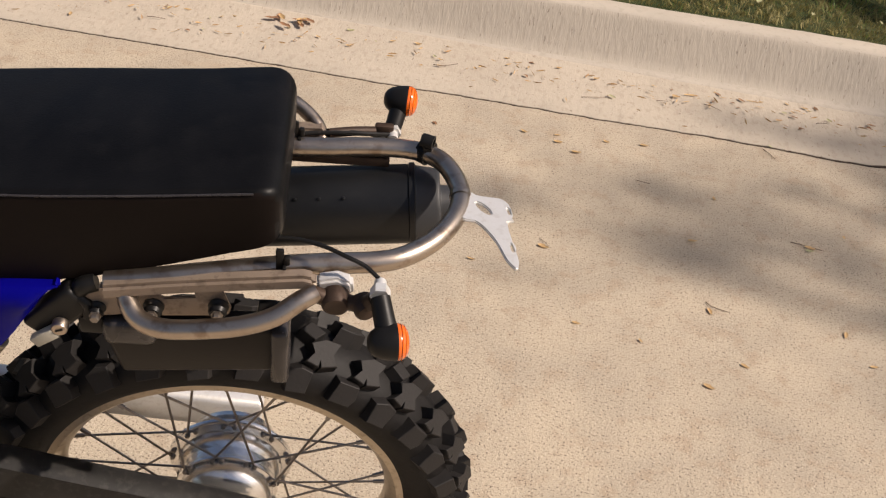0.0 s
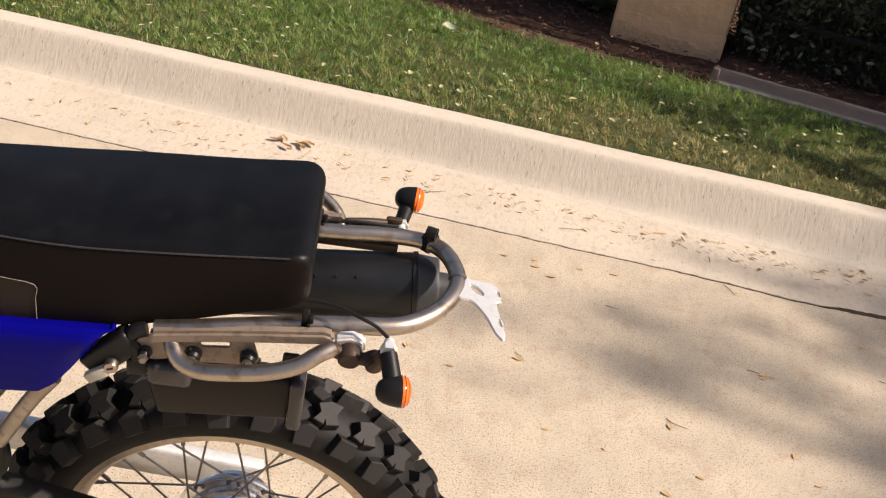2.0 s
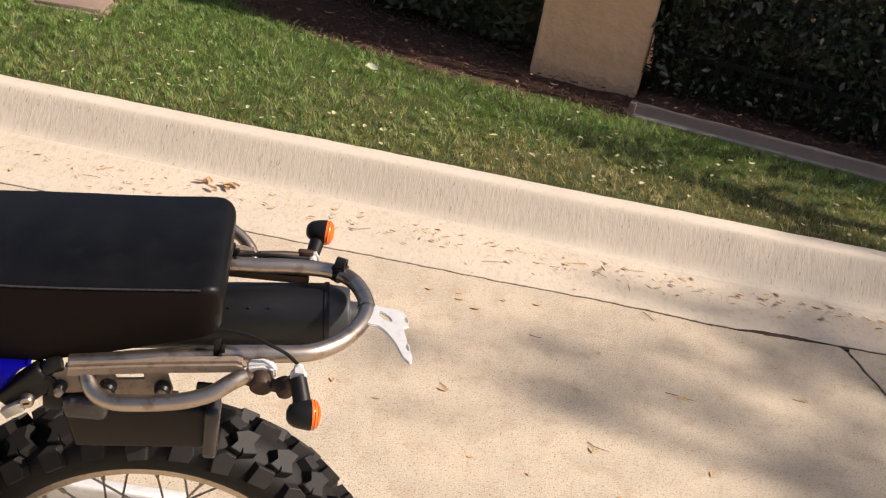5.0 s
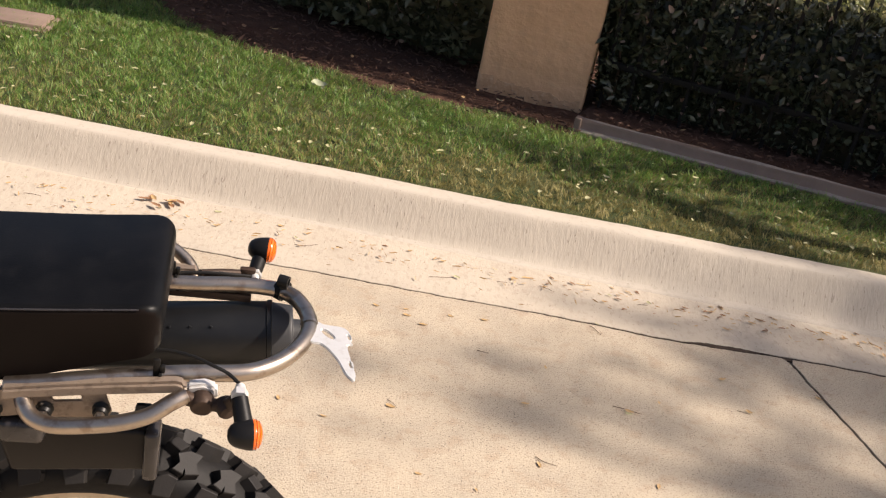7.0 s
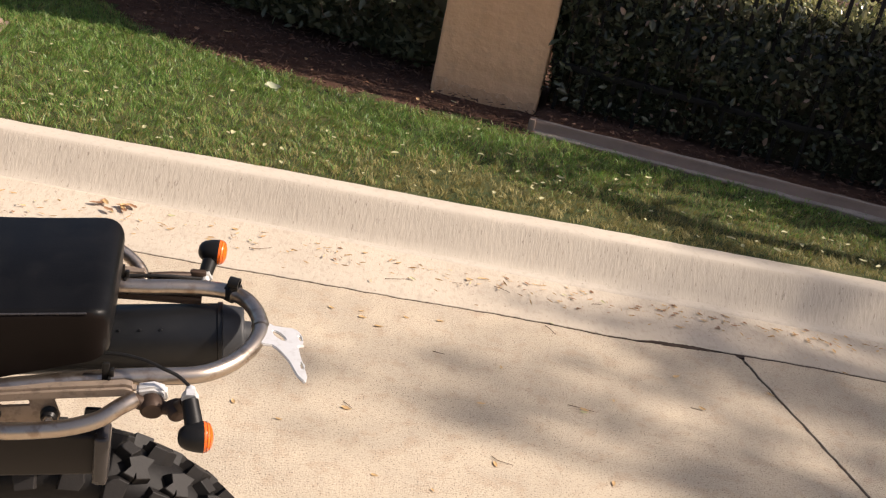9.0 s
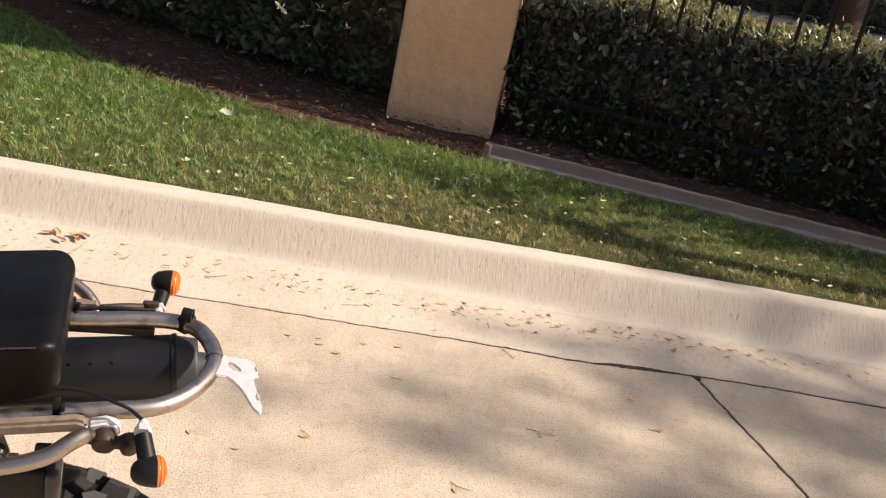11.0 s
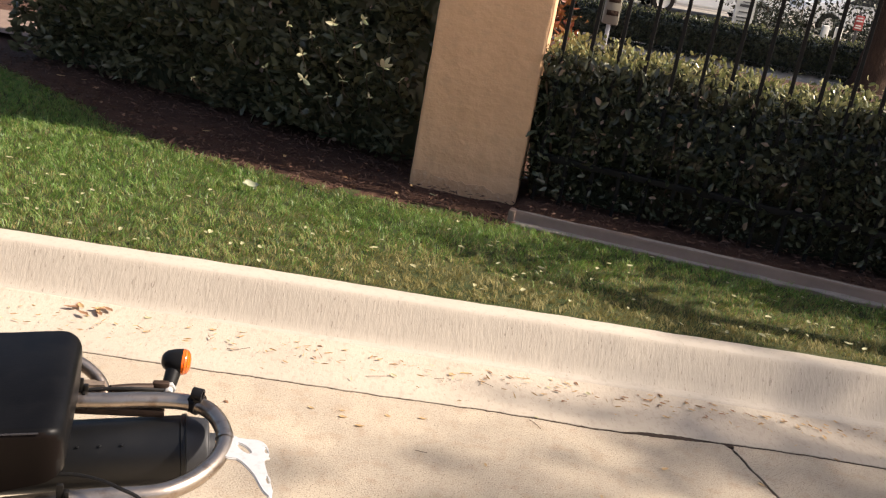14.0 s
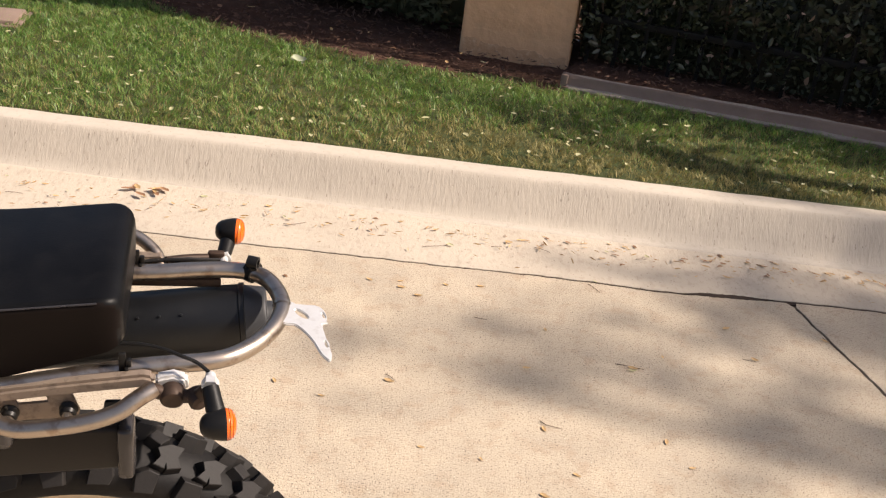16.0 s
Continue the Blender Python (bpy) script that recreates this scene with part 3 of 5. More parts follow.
foot = [(x, 0.205 + 0.06 * max(0.0, 0.4 - x) + 0.02 * noise.noise(Vector((x * 11, 0, 3))) + 0.012 * noise.noise(Vector((x * 40, 0, 7)))) for x in xs3]
part("worn_foot", plate([(0.012, 0.05)] + [(p_w - 0.012, 0.05)] + foot[::-1], 0.006, Matrix.Translation((0, 0.0045, 0)) @ Matrix.Rotation(radians(90), 4, "X")), "stucco_worn", pillar, "faintly chipped orange-brown stucco foot", smooth=False)
bm = block((p_w + 0.10, p_w + 0.10, 0.12), (p_w / 2, p_w / 2, 2.36), bevel=0.02)
part("cap", bm, "stucco", pillar)

e_a, e_b = Vector((0.435, 4.795, 0)), Vector((2.0, 4.43, 0))
e_dir = (e_b - e_a).normalized()
e_turn = math.atan2(e_dir.y, e_dir.x)
edging = thing("garden_edging", "low weathered concrete edging along the hedge bed", "edging", kind="structure", m=Matrix.Translation(e_a) @ Matrix.Rotation(e_turn, 4, "Z"))
xs2 = frange(0, 5.0, 0.025)
prof = [(-0.028, -0.1), (-0.028, 0.166), (-0.023, 0.1725), (0.000, 0.1745), (0.003, 0.206), (0.008, 0.216), (0.018, 0.219), (0.030, 0.218), (0.036, 0.212), (0.037, 0.05)]
verts, faces, w = [], [], len(prof)
for x in xs2:
    for k, (y, z) in enumerate(prof):
        j = 0.004 * noise.noise(Vector((x * 6, k * 3.1, 2))) + 0.002 * noise.noise(Vector((x * 25, k * 1.7, 5)))
        verts.append((x, y + j, z + (j if k > 1 else j * 1.5)))
for i in range(len(xs2) - 1):
    faces += [(i * w + k, (i + 1) * w + k, (i + 1) * w + k + 1, i * w + k + 1) for k in range(w - 1)]
me = cloud("curb_strip", verts, faces, "edging")
me.materials.append(M["edging_lit"])
# lip and top edge faces get the paler concrete in place of sunlight
for k, f in enumerate(me.polygons):
    f.material_index = 1 if k % (w - 1) in (1, 2, 5) else 0
me.shade_smooth()
part("strip", me, None, edging)
bm = block((0.03, 0.050, 0.3), (-0.012, 0.013, 0.069), bevel=0.006)
part("end_block", bm, "edging", edging)

f_a, f_dir = Vector((0.50, 5.115, 0)), Vector((0.9655, -0.2605, 0)).normalized()
f_turn = math.atan2(f_dir.y, f_dir.x)
fence = thing("iron_fence", "black iron picket fence running from the pillar through the hedge", "fence", m=Matrix.Translation(f_a) @ Matrix.Rotation(f_turn, 4, "Z") @ Matrix.Rotation(radians(TILT_X), 4, "Y"))
bm = block((0.0165, 0.0165, 1.62), (0, 0, 0.95), bevel=0.002)
picket = finish(bm, "picket", "iron", False)
for k in range(40):
    ob = part("picket", picket, None, fence)
    ob.location = (0.035 + 0.1215 * k, 0, 0)
for z in (0.40, 1.55):
    part("rail", block((4.9, 0.03, 0.03), (2.43, 0, z), bevel=0.003), "iron", fence)


# ---- hedges ----
def shrub(name, label, origin, direction, length, depth, low, high, count, size, leaf, rng, tips=None, tip_count=0, lumps=0.06, group="", dead=0):
    """A clipped hedge: stems inside, a shell of leaves with an uneven face, and top leaves coloured paler for sunlight.
    """
    base = thing(name, label, "hedge", group=group, m=Matrix.Translation(origin) @ Matrix.Rotation(math.atan2(direction[1], direction[0]), 4, "Z"))
    s, h, d = rng.uniform(0, length, count), rng.random(count), rng.random(count)
    face = rng.random(count)
    z = low + (high - low) * h ** 0.9
    y = np.abs(rng.normal(0, 0.07, count))
    top = face > 0.62
    z[top] = high - np.abs(rng.normal(0, 0.05, top.sum()))
    y[top] = d[top] * depth
    bulge = np.array([noise.noise(Vector((a * 3.1, b * 4.2, 1))) for a, b in zip(s, z)]) * lumps
    rise = np.array([noise.noise(Vector((a * 3.3, b * 3.3, 5))) for a, b in zip(s, y)]) * lumps * 0.6
    y = y + bulge + 0.10 * np.clip((z - high + 0.12) / 0.12, 0, 1) ** 2 * (~top)
    z = z + rise * top
    out = np.where(top[:, None], [0, -0.2, 1.0], [0, -1.0, 0.35])
    v, f = leaves_at(np.stack([s, y, z], 1), out, size, size * 0.46, rng, spread=0.55)
    tagged(part("foliage", cloud("foliage", v, f, leaf), None, base), kind="stuff")
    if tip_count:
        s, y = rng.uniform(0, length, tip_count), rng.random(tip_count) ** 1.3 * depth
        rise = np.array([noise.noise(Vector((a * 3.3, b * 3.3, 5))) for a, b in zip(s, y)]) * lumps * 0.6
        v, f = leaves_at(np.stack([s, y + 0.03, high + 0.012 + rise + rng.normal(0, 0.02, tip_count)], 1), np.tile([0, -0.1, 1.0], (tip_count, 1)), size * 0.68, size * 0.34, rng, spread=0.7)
        tagged(part("lit_top_leaves", cloud("lit_top_leaves", v, f, tips), None, base, "yellow-green top leaves coloured paler for sunlight"), kind="stuff")
    if dead:
        s, z = rng.uniform(0, length, dead), rng.uniform(low, high, dead)
        y = np.array([noise.noise(Vector((a * 3.1, b * 4.2, 1))) for a, b in zip(s, z)]) * lumps + rng.uniform(-0.01, 0.05, dead)
        v, f = leaves_at(np.stack([s, y, z], 1), np.tile([0, -1.0, -0.2], (dead, 1)), size * 0.75, size * 0.36, rng, spread=0.8)
        tagged(part("dead_leaves", cloud("dead_leaves", v, f, "withered"), None, base, "withered tan leaves caught in the hedge"), kind="stuff")
    for k in range(int(length * 5)):
        x0 = rng.uniform(0, length)
        y0 = rng.uniform(0.12, depth * 0.8)
        bm = tube([(x0, y0, 0.0), (x0 + rng.normal(0, 0.05), y0 - 0.02, (low + high) * 0.35), (x0 + rng.normal(0, 0.12), y0 + rng.normal(0, 0.07), high - 0.06)], 0.009, 6, 3, taper=0.003)
        part("stem", bm, "twig", base)
    bm = block((length, depth * 0.62, high - 0.22), (length / 2, depth * 0.55, 0.12 + (high - 0.22) / 2), bevel=0.05)
    bmesh.ops.subdivide_edges(bm, edges=bm.edges[:], cuts=6, use_grid_fill=True)
    for q in bm.verts:
        q.co += Vector((noise.noise(q.co * 3), noise.noise(q.co * 4 + Vector((5, 0, 0))), noise.noise(q.co * 3 + Vector((0, 9, 0))))) * 0.06
    part("inner_mass", bm, "hedge", base, "deep shaded inner leaves")
    return base


hr_o = f_a + f_dir * -0.025 + Vector((-f_dir.y, f_dir.x, 0)) * -0.05
shrub("clipped_hedge", "dark glossy clipped hedge, its yellow-green top coloured for sunlight", (hr_o.x, hr_o.y, 0), (f_dir.x, f_dir.y), 4.25, 0.62, 0.235, 0.86, 27000, 0.038, "hedge", rng, "hedge_lit_top", 5200, dead=300)
sl_d = Vector((-0.08, 5.42, 0)) - Vector((-2.35, 6.5, 0))
shrub("tall_shrub", "dense dark evergreen shrub with a few pink-tinged young leaves", (-2.35, 6.5, 0), (sl_d.x, sl_d.y), sl_d.length, 0.75, 0.19, 1.75, 24000, 0.055, "photinia", rng, lumps=0.14, dead=160)


def sprig(at, aim, size, rng, leaves=5, reach=0.10):
    """A shoot of young leaves standing out of the shrub, coloured pale for sun glints."""
    ob = thing("young_shoot", "pink-green young shoot on the shrub, coloured paler for sun glints", "shoot", group="young shoots on the shrub", m=Matrix.Translation(at))
    a = Vector(aim).normalized()
    part("stalk", tube([(0.01, reach, -0.16), (0.0, reach * 0.45, -0.09), (0, 0, 0)], 0.002, 6, 3), "twig", ob)
    c, d = [], []
    for k in range(leaves):
        ang = 2 * math.pi * k / leaves + rng.uniform(-0.4, 0.4)
        x = a.orthogonal().normalized()
        y = a.cross(x)
        way = (x * math.cos(ang) + y * math.sin(ang)) * rng.uniform(0.5, 1.0) + a * rng.uniform(0.3, 1.0)
        way.normalize()
        c.append(way * size * 0.5)
        d.append(way)
    v, f = leaves_at(np.array(c), np.array(d), size, size * 0.40, rng, spread=0.12, jitter=0.3)
    part("leaves", cloud("leaves", v, f, "lit_new_leaf"), None, ob)


# extra shoots stand in for sun sparkles on the shrub, set forward
for at, size, leaves, reach in (((-0.216, 5.075, 0.685), 0.054, 5, 0.42), ((-0.387, 5.095, 0.594), 0.045, 4, 0.42), ((-0.556, 5.115, 0.569), 0.041, 4, 0.42), ((-0.442, 5.075, 0.523), 0.027, 3, 0.42), ((-0.574, 5.095, 0.679), 0.036, 3, 0.42), ((-0.457, 5.115, 0.830), 0.045, 4, 0.42), ((-0.332, 5.075, 0.868), 0.045, 4, 0.42), ((-0.547, 5.095, 0.771), 0.032, 3, 0.42), ((-0.507, 5.115, 0.720), 0.027, 2, 0.42), ((-0.352, 5.075, 0.753), 0.027, 2, 0.42), ((-0.207, 5.095, 0.796), 0.032, 3, 0.42), ((-0.262, 5.115, 0.535), 0.027, 3, 0.42), ((-0.644, 5.075, 0.796), 0.032, 3, 0.42), ((-0.414, 5.095, 0.680), 0.025, 2, 0.42), ((-0.286, 5.115, 0.633), 0.025, 2, 0.42), ((-0.136, 5.075, 0.637), 0.027, 2, 0.42), ((-0.566, 5.095, 0.470), 0.023, 2, 0.42), ((-0.729, 5.115, 0.594), 0.023, 2, 0.42), ((-0.877, 5.075, 0.678), 0.023, 2, 0.42), ((-1.040, 5.095, 0.502), 0.020, 2, 0.42)):
    sprig(at, (rng.uniform(-0.5, 1.0), -1, rng.uniform(-0.3, 0.9)), size * rng.uniform(0.7, 1.15), rng, leaves, reach)


# ---- the motorcycle: x to its tail, y to its far side, z up in its leaned frame ----
yaw, lean = radians(11.5), radians(7.5)
bike_m = Matrix.Translation((-0.525, 1.542, 0.0)) @ Matrix.Rotation(yaw, 4, "Z") @ Matrix.Rotation(lean, 4, "X")
bike = thing("motorcycle", "blue and black trail motorcycle with a bare steel tail", "motorcycle", m=bike_m)
AX = 0.328
at_axle = Matrix.Translation((0.008, 0, AX))

# wheel
prof = [(0.2335, -0.034), (0.2335, -0.030), (0.226, -0.028), (0.222, -0.020), (0.2165, -0.012), (0.2155, 0.0), (0.2165, 0.012), (0.222, 0.020), (0.226, 0.028), (0.2335, 0.030), (0.2335, 0.034), (0.224, 0.034),
        (0.216, 0.026), (0.209, 0.014), (0.207, 0.0), (0.209, -0.014), (0.216, -0.026), (0.224, -0.034)]
prof = [(r + 0.0035, h) for r, h in prof]
wheel = part("wheel", lathe(prof, 96, "Y", m=at_axle, closed=True), "rim", bike, "tan-tinted alloy wheel rim")
prof_hub = [(0.0, -0.060), (0.012, -0.060), (0.016, -0.056), (0.020, -0.050), (0.034, -0.048), (0.047, -0.043), (0.056, -0.035), (0.060, -0.027), (0.0615, -0.018), (0.0655, -0.016), (0.067, -0.012), (0.0655, -0.007), (0.062, -0.004), (0.062, 0.008),
            (0.066, 0.012), (0.069, 0.018), (0.070, 0.026), (0.082, 0.029), (0.0835, 0.032), (0.0835, 0.036), (0.080, 0.039), (0.06, 0.046), (0.030, 0.058), (0.018, 0.072), (0.0, 0.072)]
part("hub", lathe(prof_hub, 64, "Y", m=at_axle), "polished", wheel, "polished alloy hub")
for k in range(36):
    a = 2 * math.pi * k / 36
    s = -1 if k % 2 else 1
    swing = 0.62 if (k // 2) % 2 else -0.62
    r0, y0 = (0.0645, -0.0165) if s < 0 else (0.078, 0.028)
    p0 = Vector((r0 * math.cos(a + swing), y0, r0 * math.sin(a + swing)))
    p1 = Vector((0.2115 * math.cos(a), 0.006 * s, 0.2115 * math.sin(a)))
    bm = tube([p0, p0.lerp(p1, 0.5), p1], 0.0017, 6, 1)
    d = (p1 - p0).normalized()
    tube([p1 - d * 0.016, p1 - d * 0.008, p1 + d * 0.002], 0.0031, 6, 1, bm=bm)
    bm.transform(at_axle)
    part("spoke", bm, "spoke", wheel)
    bm = lathe([(0.0, -0.0026), (0.0026, -0.002), (0.0034, 0.0), (0.0034, 0.002)], 10, "Y", m=at_axle @ Matrix.Translation(p0 + Vector((0, -0.002, 0))))
    part("spoke_head", bm, "spoke", wheel)
part("valve", tube([(0.188, 0.0, AX - 0.088), (0.172, 0.0, AX - 0.080)], 0.004, 8, 1), "plastic", wheel)

# tyre and its blocks
half = [(0.232, 0.030), (0.240, 0.037), (0.252, 0.046), (0.267, 0.0505), (0.281, 0.049), (0.292, 0.042), (0.301, 0.031), (0.307, 0.018), (0.3095, 0.006)]
prof = [(r, -h) for r, h in half] + [(r, h) for r, h in half[::-1]]
tyre = part("tyre", lathe(prof, 96, "Y", m=at_axle), "rubber", bike, "dusty black knobbly tyre")


def knob(outline, h, slope):
    """A tread block from its outline: walls that lean in, a worn top edge."""
    bm = bmesh.new()
    lo = [bm.verts.new((x * 1.0, y * 1.0, -0.010)) for x, y in outline]
    hi = [bm.verts.new((x * 0.86, y * 0.86, h + slope * y)) for x, y in outline]
    n = len(outline)
    bm.faces.new(hi)
    bm.faces.new(lo[::-1])
    for k in range(n):
        bm.faces.new((lo[k], lo[(k + 1) % n], hi[(k + 1) % n], hi[k]))
    bmesh.ops.bevel(bm, geom=[e for e in bm.edges if e.verts[0].co.z > 0 and e.verts[1].co.z > 0 and e.calc_length() > 0.006], offset=0.0009, segments=1, affect="EDGES")
    return finish(bm, "knob", "tread", False)


# blocks with a slit cut into the longer ones
mid_a = knob([(-0.025, -0.015), (-0.006, -0.020), (-0.0055, -0.009), (-0.0038, -0.009), (-0.003, -0.0205), (0.020, -0.015), (0.011, 0.000), (0.022, 0.016), (-0.001, 0.019), (-0.021, 0.011), (-0.013, -0.002)], 0.0155, 0.10)
mid_b = knob([(-0.015, -0.011), (0.009, -0.013), (0.015, 0.009), (-0.010, 0.012)], 0.015, 0.0)
sho_a = knob([(-0.019, -0.015), (0.012, -0.018), (0.019, -0.006), (0.018, 0.013), (-0.012, 0.016)], 0.0145, 0.10)
sho_b = knob([(-0.016, -0.020), (0.012, -0.021), (0.018, 0.010), (0.002, 0.016), (-0.017, 0.010)], 0.0135, 0.05)
PITCH = 32
for k in range(PITCH):
    for row, (v_off, tilt, me, shift, twist, r) in enumerate((
            (-0.0205, -24, mid_a, 0.0, 6, 0.3065), (0.0205, 24, mid_a, 0.5, 186, 0.3065),
            (-0.0435, -57, sho_a if k % 2 else sho_b, 0.36, 8, 0.290), (0.0435, 57, sho_a if k % 2 else sho_b, 0.86, 188, 0.290),
            (0.0, 0, mid_b, 0.27, 25 if k % 2 else -25, 0.3095))):
        if row == 4 and k % 2:
            continue
        a = 2 * math.pi * (k + shift) / PITCH
        m = at_axle @ Matrix.Rotation(-a, 4, "Y") @ Matrix.Translation((0, v_off, r)) @ Matrix.Rotation(radians(-tilt), 4, "X") @ Matrix.Rotation(radians(twist), 4, "Z")
        ob = part("knob", me, None, tyre)
        ob.matrix_local = m


# seat
def seat_section(u, top, bottom, near, far, r, skirt):
    """Points round the seat at one station: flat slightly crowned top, rounded shoulders, sides that lean in."""
    pts = []
    for k in range(7):
        a = math.pi * 0.5 * k / 6
        pts.append((near + r - r * math.cos(a), top - r + r * math.sin(a)))
    for k in range(1, 8):
        f = k / 8
        pts.append((near + r + (far - near - 2 * r) * f, top + 0.006 * math.sin(math.pi * f)))
    for k in range(7):
        a = math.pi * 0.5 * (6 - k) / 6
        pts.append((far - r + r * math.cos(a), top - r + r * math.sin(a)))
    for k in range(1, 5):
        pts.append((far - 0.003 * k, top - r - (top - r - bottom) * k / 4))
    pts += [(far + (near - far) * f, bottom) for f in (0.3, 0.7)]
    for k in range(4):
        pts.append((skirt + 0.010 * (1 - k / 4) ** 2 + (near - skirt) * k / 4, bottom + (top - r - bottom) * k / 4))
    return [(u, y, z) for y, z in pts]


def seat_top(u):
    return float(np.interp(u, (-0.80, -0.55, -0.35, -0.24, -0.15, -0.05, 0.08), (0.90, 0.892, 0.896, 0.906, 0.915, 0.926, 0.940)))


def seat_low(u):
    return float(np.interp(u, (-0.80, -0.40, -0.24, -0.12, -0.06, 0.02, 0.09), (0.755, 0.770, 0.784, 0.805, 0.8205, 0.846, 0.868)))


def seat_near(u):
    return float(np.interp(u, (-0.8, -0.45, -0.28, -0.216, -0.15, -0.05, 0.09), (-0.070, -0.078, -0.092, -0.103, -0.110, -0.1135, -0.114)))


def seat_skirt(u):
    return float(np.interp(u, (-0.8, -0.5, -0.24, 0.09), (-0.10, -0.112, -0.117, -0.114)))


def seat_side(u, w):
    """How far out the near side of the seat stands at a height."""
    f = (w - seat_low(u)) / (seat_top(u) - 0.010 - seat_low(u))
    return seat_skirt(u) + 0.010 * (1 - f) ** 2 + (seat_near(u) - seat_skirt(u)) * f


bm = bmesh.new()
rings = []
stations = [-0.80, -0.7, -0.6, -0.5, -0.42, -0.35, -0.28, -0.22, -0.16, -0.1, -0.05, 0.0, 0.03, 0.05, 0.060, 0.068, 0.074, 0.079, 0.083, 0.0855, 0.0862]
for u in stations:
    pull = max(0.0, (u - 0.060) / 0.026)
    inset = 0.017 * (1 - math.sqrt(max(0.0, 1 - min(1, pull) ** 2)))
    near = seat_near(u)
    skirt = seat_skirt(u)
    far = float(np.interp(u, (-0.8, -0.5, -0.24, 0.09), (0.09, 0.100, 0.101, 0.093)))
    rings.append([bm.verts.new(q) for q in seat_section(u, seat_top(u) - inset, seat_low(u) + inset * 0.5, near + inset, far - inset, 0.010, skirt + inset)])
for a, b in zip(rings, rings[1:]):
    for k in range(len(a)):
        bm.faces.new((a[k], a[(k + 1) % len(a)], b[(k + 1) % len(a)], b[k]))
bm.faces.new(rings[0][::-1])
bm.faces.new(rings[-1])
for q in bm.verts:
    q.co += Vector((0, noise.noise(q.co * 14) * 0.0012, noise.noise(q.co * 11 + Vector((4, 4, 4))) * 0.0014))
seat_me = finish(bm, "seat", "vinyl")
seat_me.materials.append(M["vinyl_side"])
for f in seat_me.polygons:
    f.material_index = 1 if abs(f.normal.y) > 0.75 else 0
seat = part("seat", seat_me, None, bike, "smooth black vinyl seat")
# welt in the paler plastic, for the highlight along the crease
part("seam", tube([(u, seat_near(u) + 0.0015, seat_top(u) - 0.0028) for u in (-0.8, -0.5, -0.35, -0.28, -0.216, -0.15, -0.05, 0.03, 0.060)], 0.0012, 6, 4), "lit_plastic", seat, "stitched welt")
bm = bmesh.new()
rows = []
for a in range(9):
    u = -0.293 + 0.075 * a / 8
    hi, lo = 0.8535 - 0.003 * a / 8, 0.797
    rows.append([bm.verts.new((u, seat_side(u, lo + (hi - lo) * k / 6) - 0.0012, lo + (hi - lo) * k / 6)) for k in range(7)])
for p, q in zip(rows, rows[1:]):
    for k in range(6):
        bm.faces.new((p[k], p[k + 1], q[k + 1], q[k]))
patch = part("patch", bm, "patch", seat, "dull brown patch with a pale thread edge")
edge = [(-0.293, 0.8535), (-0.255, 0.852), (-0.2185, 0.8505), (-0.218, 0.832), (-0.218, 0.812), (-0.218, 0.798)]
part("thread", tube([(u, seat_side(u, w) - 0.0015, w) for u, w in edge], 0.0004, 5, 3), "patch_thread", patch, "pale thread")
for v0 in (-0.108, 0.096):
    bm = block((0.008, 0.005, 0.026), (0.084, v0, 0.851), bevel=0.0015)
    block((0.006, 0.007, 0.010), (0.091, v0, 0.850), bevel=0.0015, bm=bm)
    block((0.004, 0.016, 0.004), (0.089, v0, 0.844), bevel=0.001, bm=bm)
    part("strap", bm, "plastic", bike, "black seat strap")

# tail frame
LOOP = [(-0.084, -0.110, 0.8095), (-0.04, -0.111, 0.818), (0.0, -0.109, 0.825), (0.085, -0.100, 0.834), (0.136, -0.094, 0.836), (0.1771, -0.0885, 0.836), (0.2046, -0.0788, 0.836), (0.2325, -0.0562, 0.836), (0.2541, -0.0248, 0.836), (0.2655, 0.0095, 0.836),
        (0.2640, 0.040, 0.836), (0.2515, 0.072, 0.836), (0.2315, 0.090, 0.836), (0.2004, 0.0965, 0.836), (0.1543, 0.0945, 0.836), (0.1099, 0.0915, 0.834), (0.0, 0.090, 0.831), (-0.10, 0.10, 0.822), (-0.30, 0.105, 0.80)]
loop = part("tail_loop", tube(LOOP, 0.0108, 16, 8), "rail_steel", bike, "bare steel tail hoop with rust spots")
bm = lathe([(0.0118, -0.004), (0.0123, 0.0), (0.0118, 0.004)], 16, "X")
bm.transform(Matrix.Translation((0.2660, 0.020, 0.836)) @ Matrix.Rotation(radians(88), 4, "Z"))
part("weld", bm, "rail_steel", loop)
# flat rails under the hoop
rail_m = Matrix.Rotation(radians(90), 4, "X")
out = [(-0.30, 0.790), (-0.12, 0.806), (0.0, 0.818), (0.108, 0.826), (0.118, 0.834), (0.112, 0.842), (0.0, 0.836), (-0.12, 0.824), (-0.30, 0.808)]
near_out = [(-0.088, 0.799), (-0.03, 0.8095), (0.03, 0.8185), (0.108, 0.8285), (0.121, 0.834), (0.119, 0.8435), (0.108, 0.8465), (0.03, 0.836), (-0.03, 0.827), (-0.088, 0.817)]
part("side_rail", plate(near_out, 0.017, Matrix.Translation((0, -0.111, 0)) @ rail_m, bevel=0.004), "rail_tan", bike, "scuffed grey-tan frame rail")
part("side_rail", plate(out, 0.018, Matrix.Translation((0, 0.130, 0)) @ rail_m, bevel=0.003), "rail_tan", bike, "scuffed grey-tan frame rail")
out = [(-0.106, 0.800), (-0.110, 0.774), (-0.102, 0.765), (-0.08, 0.767), (-0.06, 0.772), (-0.03, 0.770), (0.02, 0.774), (0.034, 0.777), (0.0365, 0.786), (0.0265, 0.819), (-0.04, 0.811)]
